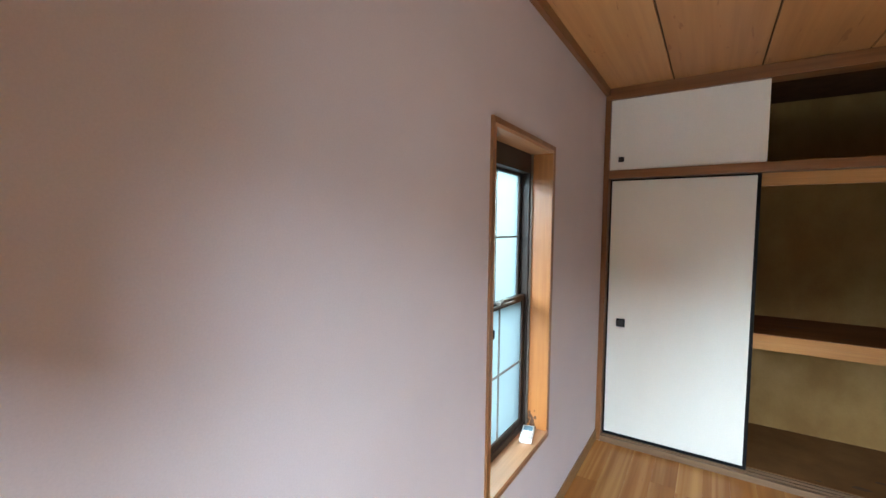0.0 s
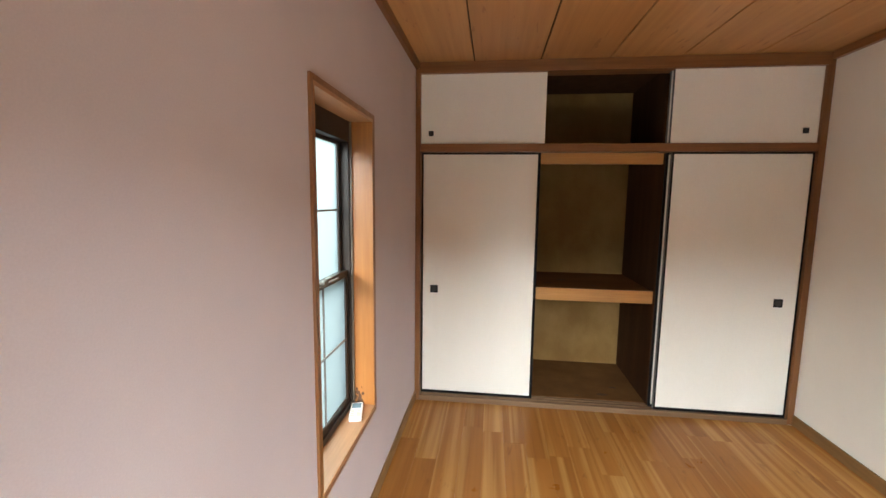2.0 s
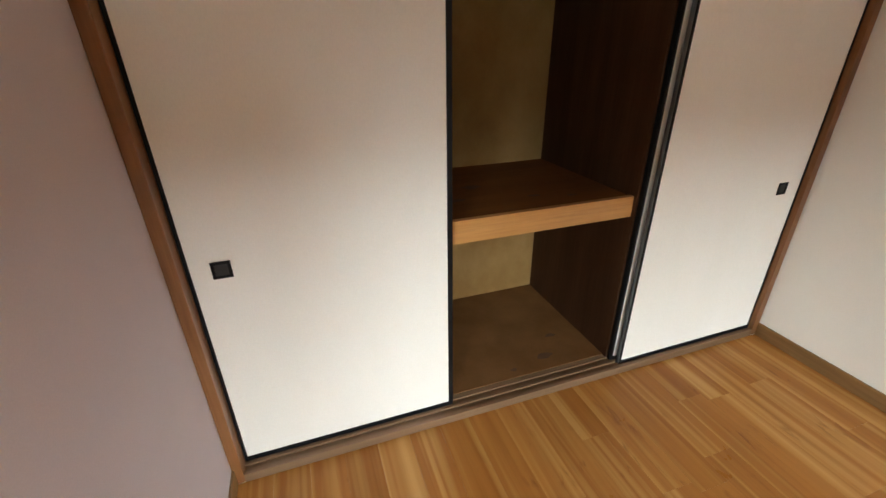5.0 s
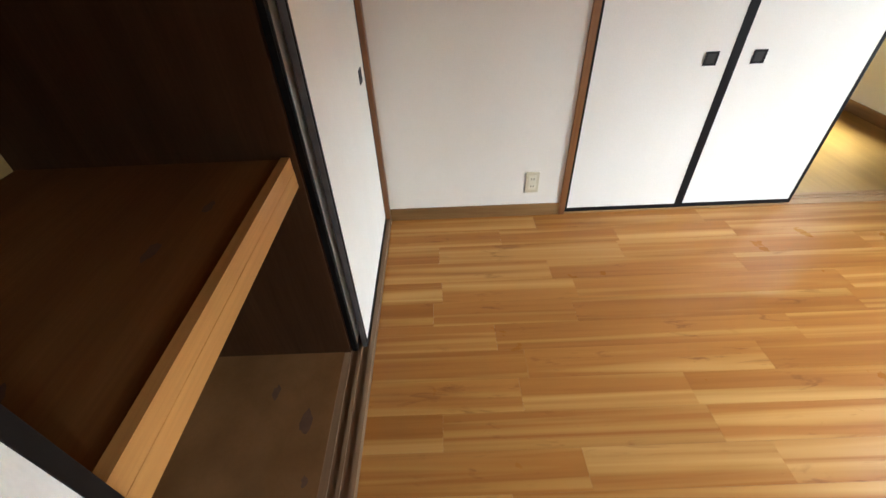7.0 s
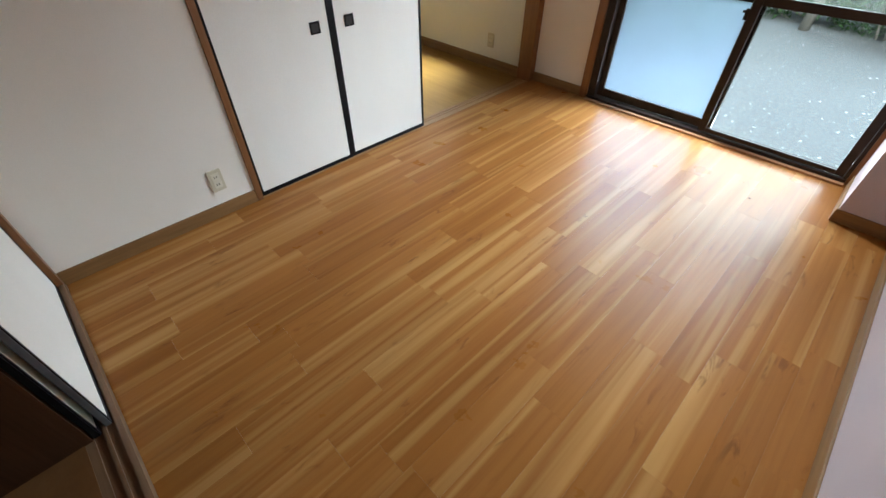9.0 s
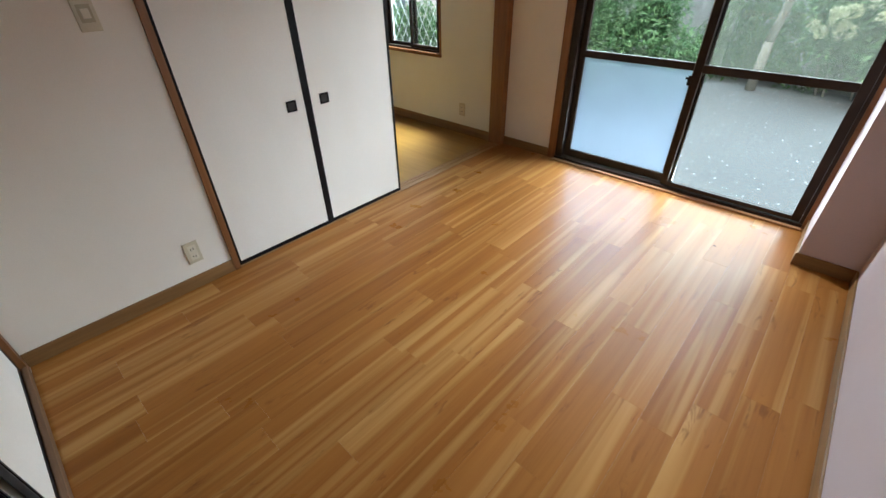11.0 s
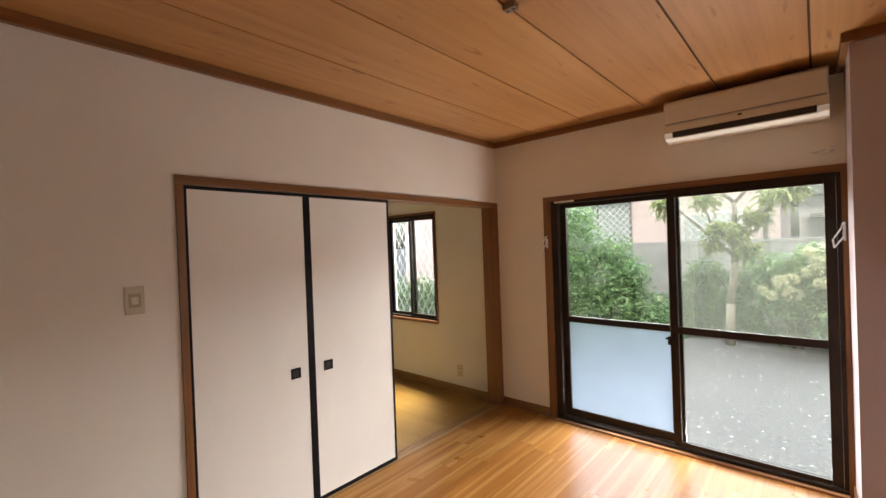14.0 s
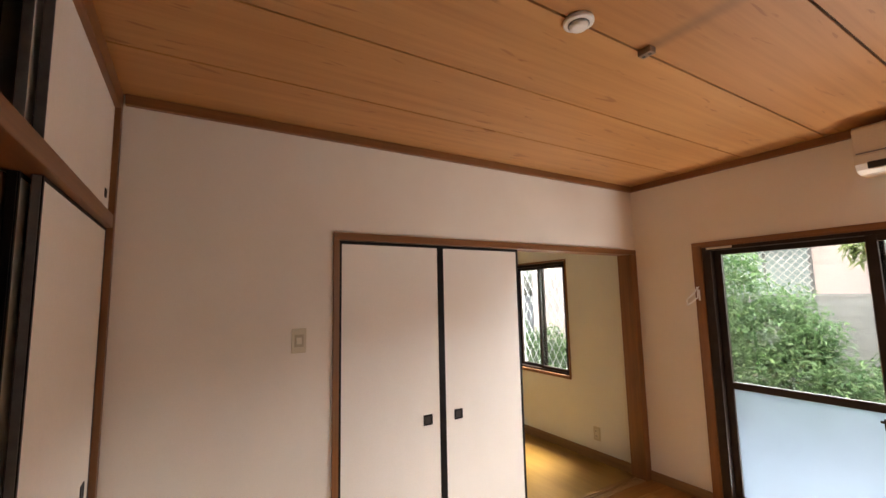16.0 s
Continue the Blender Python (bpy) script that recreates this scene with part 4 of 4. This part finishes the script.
def clump_points(rnd, clumps, count):
    """Places spread through uneven clumps, thicker to the outside."""
    weights = [r ** 2 for *_, r in clumps]
    for _ in range(count):
        x, y, z, r = rnd.choices(clumps, weights)[0]
        v = Vector((rnd.gauss(0, 1), rnd.gauss(0, 1), rnd.gauss(0, 1))).normalized() * r * (0.45 + 0.6 * rnd.random())
        yield Vector((x, y, z)) + Vector((v.x, v.y * 0.8, v.z))


def shrub(name, label, clumps, count, length, width, material, seed, base, stems=6):
    rnd = random.Random(seed)
    ob = thing(name, label, "shrub", at=base)
    bm = bmesh.new()
    for c in clump_points(rnd, clumps, count):
        if c.z > G + 0.02:
            leaf(bm, c, length * rnd.uniform(0.6, 1.2), width * rnd.uniform(0.7, 1.2), rnd)
    stay(part("crown", bm, material, ob, "dense small leaves"))
    for k in range(stems):
        x, y, z, r = clumps[k % len(clumps)]
        foot = Vector((x * 0.6 + base[0] * 0.4 + rnd.uniform(-0.1, 0.1), y, G - 0.01))
        midp = foot.lerp(Vector((x, y, z)), 0.5) + Vector((rnd.uniform(-0.08, 0.08), 0, 0))
        bm = bmesh.new()
        cyl(bm, foot, midp, 0.016, 0.011, 7)
        cyl(bm, midp, (x, y, z + r * 0.5), 0.011, 0.004, 7)
        stay(part("stem", bm, BARK, ob))
    return ob


rnd = random.Random(3)
# tall bright bush beside the yard
clumps = [(3.9, -8.0, 1.35, 0.62), (3.35, -7.9, 0.75, 0.62), (3.0, -7.8, 0.25, 0.55), (4.3, -8.0, 0.8, 0.7), (3.6, -7.7, 0.2, 0.55), (4.4, -7.9, 1.6, 0.5), (3.75, -8.1, 1.85, 0.3),
          (4.9, -8.0, 1.0, 0.8), (2.75, -7.8, -0.05, 0.4), (3.15, -8.1, 1.15, 0.38), (4.2, -7.7, 0.15, 0.6), (4.15, -8.1, 2.05, 0.25), (5.3, -8.0, 0.3, 0.7), (2.95, -7.9, 0.62, 0.34), (2.6, -7.8, 0.25, 0.42), (2.4, -7.9, -0.08, 0.38), (2.75, -7.9, 0.8, 0.3)]
shrub("bush", "tall bright green bush with narrow drooping leaves", clumps, 21000, 0.115, 0.036, LEAF_BRIGHT, 11, (3.8, -8.0, G), 10)
# low hedge in front of the block wall
clumps = [(2.6 - 0.42 * k + rnd.uniform(-0.1, 0.1), -9.4 + rnd.uniform(-0.1, 0.1), -0.1 + rnd.uniform(-0.1, 0.2), rnd.uniform(0.34, 0.5)) for k in range(11)]
shrub("hedge", "low dark green hedge along the block wall", clumps, 11000, 0.10, 0.035, LEAF_DARK, 12, (0.6, -9.4, G), 9)
clumps = [(2.2, -9.6, 0.4, 0.4), (2.0, -9.6, 0.75, 0.32), (1.7, -9.6, 0.45, 0.4), (1.15, -9.7, 0.6, 0.42)]
shrub("shrub", "dim leafy shrub beside the tree", clumps, 2600, 0.12, 0.04, LEAF_DARK, 13, (1.75, -9.6, G), 4)
# hydrangea with cream flower heads
clumps = [(0.75, -9.0, 0.45, 0.42), (0.3, -9.0, 0.75, 0.46), (-0.2, -9.0, 0.85, 0.5), (0.45, -9.0, 1.0, 0.3), (0.95, -9.0, 0.85, 0.3), (-0.5, -9.0, 0.5, 0.5), (0.1, -8.9, 0.2, 0.45)]
hyd = shrub("hydrangea", "hydrangea shrub with cream-white flower heads", clumps, 4200, 0.15, 0.075, LEAF_BRIGHT, 14, (0.2, -9.0, G), 7)
for k, (x, z, r) in enumerate(((0.95, 0.48, 0.08), (0.80, 0.62, 0.11), (0.68, 0.50, 0.12), (0.86, 0.72, 0.08), (0.70, 0.74, 0.10), (0.40, 1.02, 0.10), (0.30, 1.20, 0.11), (0.24, 0.70, 0.13), (0.10, 0.78, 0.12), (0.45, 0.86, 0.12),
                              (0.15, 1.05, 0.10), (0.36, 0.68, 0.09), (-0.05, 0.62, 0.13), (-0.1, 1.0, 0.12), (0.5, 1.15, 0.08), (1.05, 0.56, 0.06))):
    r2 = random.Random(100 + k)
    bm = bmesh.new()
    for _ in range(170):
        v = Vector((r2.gauss(0, 1), r2.gauss(0, 1), r2.gauss(0.3, 0.8))).normalized()
        c = Vector((x, -8.62 + r2.uniform(-0.01, 0.01), z)) + v * r * r2.uniform(0.8, 1.0)
        leaf(bm, c, 0.035, 0.034, r2, 0.0)
    tagged(stay(part("flower_head", bm, PETAL, hyd, "cream-white flower head")), kind="stuff")


def tree(label, base, trunk, limbs, tufts, seed):
    rnd = random.Random(seed)
    ob = thing("tree", label, "tree", at=base)
    bm = bmesh.new()
    pts = [Vector(p) for p in trunk]
    for i, (a, b) in enumerate(zip(pts, pts[1:])):
        cyl(bm, a, b, 0.075 - 0.011 * i, 0.075 - 0.011 * (i + 1), 10)
    stay(part("trunk", bm, BARK, ob, "slim grey trunk"))
    for a, b, c in limbs:
        bm = bmesh.new()
        cyl(bm, a, b, 0.032, 0.022, 8)
        cyl(bm, b, c, 0.022, 0.009, 8)
        stay(part("limb", bm, BARK, ob))
    bm = bmesh.new()
    for x, y, z, r in tufts:
        for _ in range(int(60 + 420 * r)):
            v = Vector((rnd.gauss(0, 1), rnd.gauss(0, 1), rnd.gauss(0.1, 0.7))).normalized() * r * rnd.uniform(0.15, 0.8)
            leaf(bm, Vector((x, y, z)) + v, rnd.uniform(0.14, 0.24), rnd.uniform(0.04, 0.06), rnd, 0.35)
    stay(part("crown", bm, LEAF_TREE, ob, "tufts of long leathery leaves"))
    return ob


tree("small garden tree with tufts of long leathery leaves", (1.5, -8.8, G),
     [(1.52, -8.8, G - 0.02), (1.50, -8.8, 0.3), (1.42, -8.8, 1.0), (1.42, -8.8, 1.6), (1.40, -8.8, 2.02)],
     [((1.40, -8.8, 2.0), (1.75, -8.8, 2.35), (2.0, -8.8, 2.5)), ((1.40, -8.8, 2.0), (1.15, -8.8, 2.3), (0.9, -8.8, 2.5)), ((1.42, -8.8, 1.3), (1.1, -8.75, 1.55), (0.85, -8.7, 2.0)), ((1.42, -8.8, 1.35), (1.75, -8.75, 1.7), (1.85, -8.7, 2.05)),
      ((1.42, -8.8, 1.1), (1.9, -8.8, 1.6), (2.4, -8.8, 2.1))],
     [(2.44, -8.8, 2.05, 0.28), (1.84, -8.8, 2.08, 0.28), (1.36, -8.65, 1.5, 0.2), (1.12, -8.7, 1.72, 0.26), (0.86, -8.7, 2.02, 0.30), (0.62, -8.7, 2.10, 0.22), (1.65, -8.7, 1.55, 0.22),
      (1.72, -8.7, 1.28, 0.15), (1.2, -8.7, 1.2, 0.16)], 21)

# greenery outside the next room's window
clumps = [(5.2 + 0.5 * k, -7.6, 0.0 + 0.3 * (k % 2), 0.5) for k in range(9)]
shrub("hedge", "pale green hedge outside the next room", clumps, 7000, 0.12, 0.045, LEAF_BRIGHT, 31, (7.2, -7.6, G), 9)

# pink house behind the wall
house = thing("house", "pink stucco house with grilled windows behind a block wall", "house", at=(6, -15, G))
HX0 = 1.02
stay(part("wall", boxes((HX0, 14.0, -18, -13.0, G, 5.6)), STUCCO, house, "pink-beige stucco wall"))
stay(part("roof", boxes((HX0 - 0.5, 14.5, -18.5, -12.4, 5.6, 5.75)), TILE_ROOF, house))
for x0, x1, z0, z1 in ((4.37, 6.3, 0.9, 2.58), (1.75, 3.08, 1.0, 2.08)):
    w = stay(part("window", boxes((x0, x1, -13.0, -12.94, z0, z0 + 0.06), (x0, x1, -13.0, -12.94, z1 - 0.06, z1), (x0, x0 + 0.06, -13.0, -12.94, z0 + 0.06, z1 - 0.06), (x1 - 0.06, x1, -13.0, -12.94, z0 + 0.06, z1 - 0.06),
                                  ((x0 + x1) / 2 - 0.03, (x0 + x1) / 2 + 0.03, -13.0, -12.94, z0 + 0.06, z1 - 0.06)), GREY_METAL if x0 > 4 else WHITE_METAL, house))
    part("pane", boxes((x0 + 0.06, x1 - 0.06, -12.985, -12.97, z0 + 0.06, z1 - 0.06)), FAR_GLASS, w, "pale reflecting pane")
    part("grille", diamond_grille(bmesh.new(), x0, x1, z0, z1, -12.88, 0.19, 0.011, 1.0), WHITE_METAL, w, "white diamond grille")
stay(part("hood", boxes((4.3, 6.4, -13.0, -12.7, 2.62, 2.68)), GREY_METAL, house))
bm = bmesh.new()
cyl(bm, (1.30, -12.93, G), (1.30, -12.93, 5.6), 0.05, seg=10)
stay(part("downpipe", bm, GREY_METAL, house, "grey downpipe"))
# white house farther off
far = thing("house", "white house with a grey roof in the distance", "house", at=(-3, -24, G))
stay(part("wall", boxes((-6.0, 0.85, -27, -20.0, G, 2.75)), STUCCO_WHITE, far, "white rendered wall"))
bm = bmesh.new()
v = [bm.verts.new(p) for p in ((-6.6, -19.4, 2.75), (1.4, -19.4, 2.75), (1.4, -27.6, 2.75), (-6.6, -27.6, 2.75), (-5.0, -23.5, 5.0), (0.2, -23.5, 5.0))]
for f in ((0, 1, 5, 4), (1, 2, 5), (2, 3, 4, 5), (3, 0, 4), (3, 2, 1, 0)):
    bm.faces.new([v[i] for i in f])
stay(part("roof", bm, TILE_ROOF, far, "grey hipped roof"))
stay(part("canopy", boxes((-2.6, 0.55, -20.0, -18.6, 1.95, 2.08)), GREY_METAL, far, "flat grey canopy"))
w = stay(part("window", boxes((-1.2, 0.1, -20.0, -19.95, 0.9, 0.96), (-1.2, 0.1, -20.0, -19.95, 1.84, 1.9), (-1.2, -1.14, -20.0, -19.95, 0.96, 1.84), (0.04, 0.1, -20.0, -19.95, 0.96, 1.84)), WHITE_METAL, far))
part("pane", boxes((-1.14, 0.04, -19.99, -19.97, 0.96, 1.84)), FAR_GLASS, w)

# ---------- pieces: concrete blocks and floor boards ----------
bwall = solid("garden_wall", boxes((-4.0, 6.6, -10.62, -10.525, G, 1.30)), MORTAR, "grey concrete block garden wall", "garden wall")
proto = finish(boxes((0.004, 0.386, -0.012, 0.0, 0.004, 0.186)), "block", BLOCK)
for r in range(9):
    for k in range(27):
        ob = new("block", proto)
        ob.parent = bwall
        ob.location = (-4.0 + 0.39 * k + (0.0 if r % 2 else 0.195), -10.513, G + 0.19 * r)
solid("garden_wall_cap", boxes((-4.0, 6.8, -10.64, -10.50, 1.312, 1.36)), BLOCK, "grey concrete coping on the garden wall", "garden wall")

floor = solid("floor", boxes((0, W, S, -0.022, -0.08, F - 0.008)), SUBFLOOR, "amber wood laminate floor of staggered boards", "floor")
rnd = random.Random(8)
row, rows_n = W / 20, 20
lengths = {}
for i in range(rows_n):
    y = -0.023 + 0.0
    first = True
    while y > S + 0.002:
        n = rnd.choice((0.6, 0.9, 0.9, 1.2)) * (rnd.uniform(0.3, 1) if first else 1)
        first = False
        n = round(max(0.12, min(n, y - S)), 2)
        if y - n - S < 0.1:
            n = round(y - S, 3)
        if n not in lengths:
            lengths[n] = finish(boxes((0.0002, row - 0.0002, -n + 0.0002, -0.0002, -0.0078, 0.0)), "floor_board", FLOORING)
        ob = new("floor_board", lengths[n])
        ob.parent = floor
        ob.location = (i * row, y, F + rnd.uniform(-0.0002, 0.0002))
        y -= n
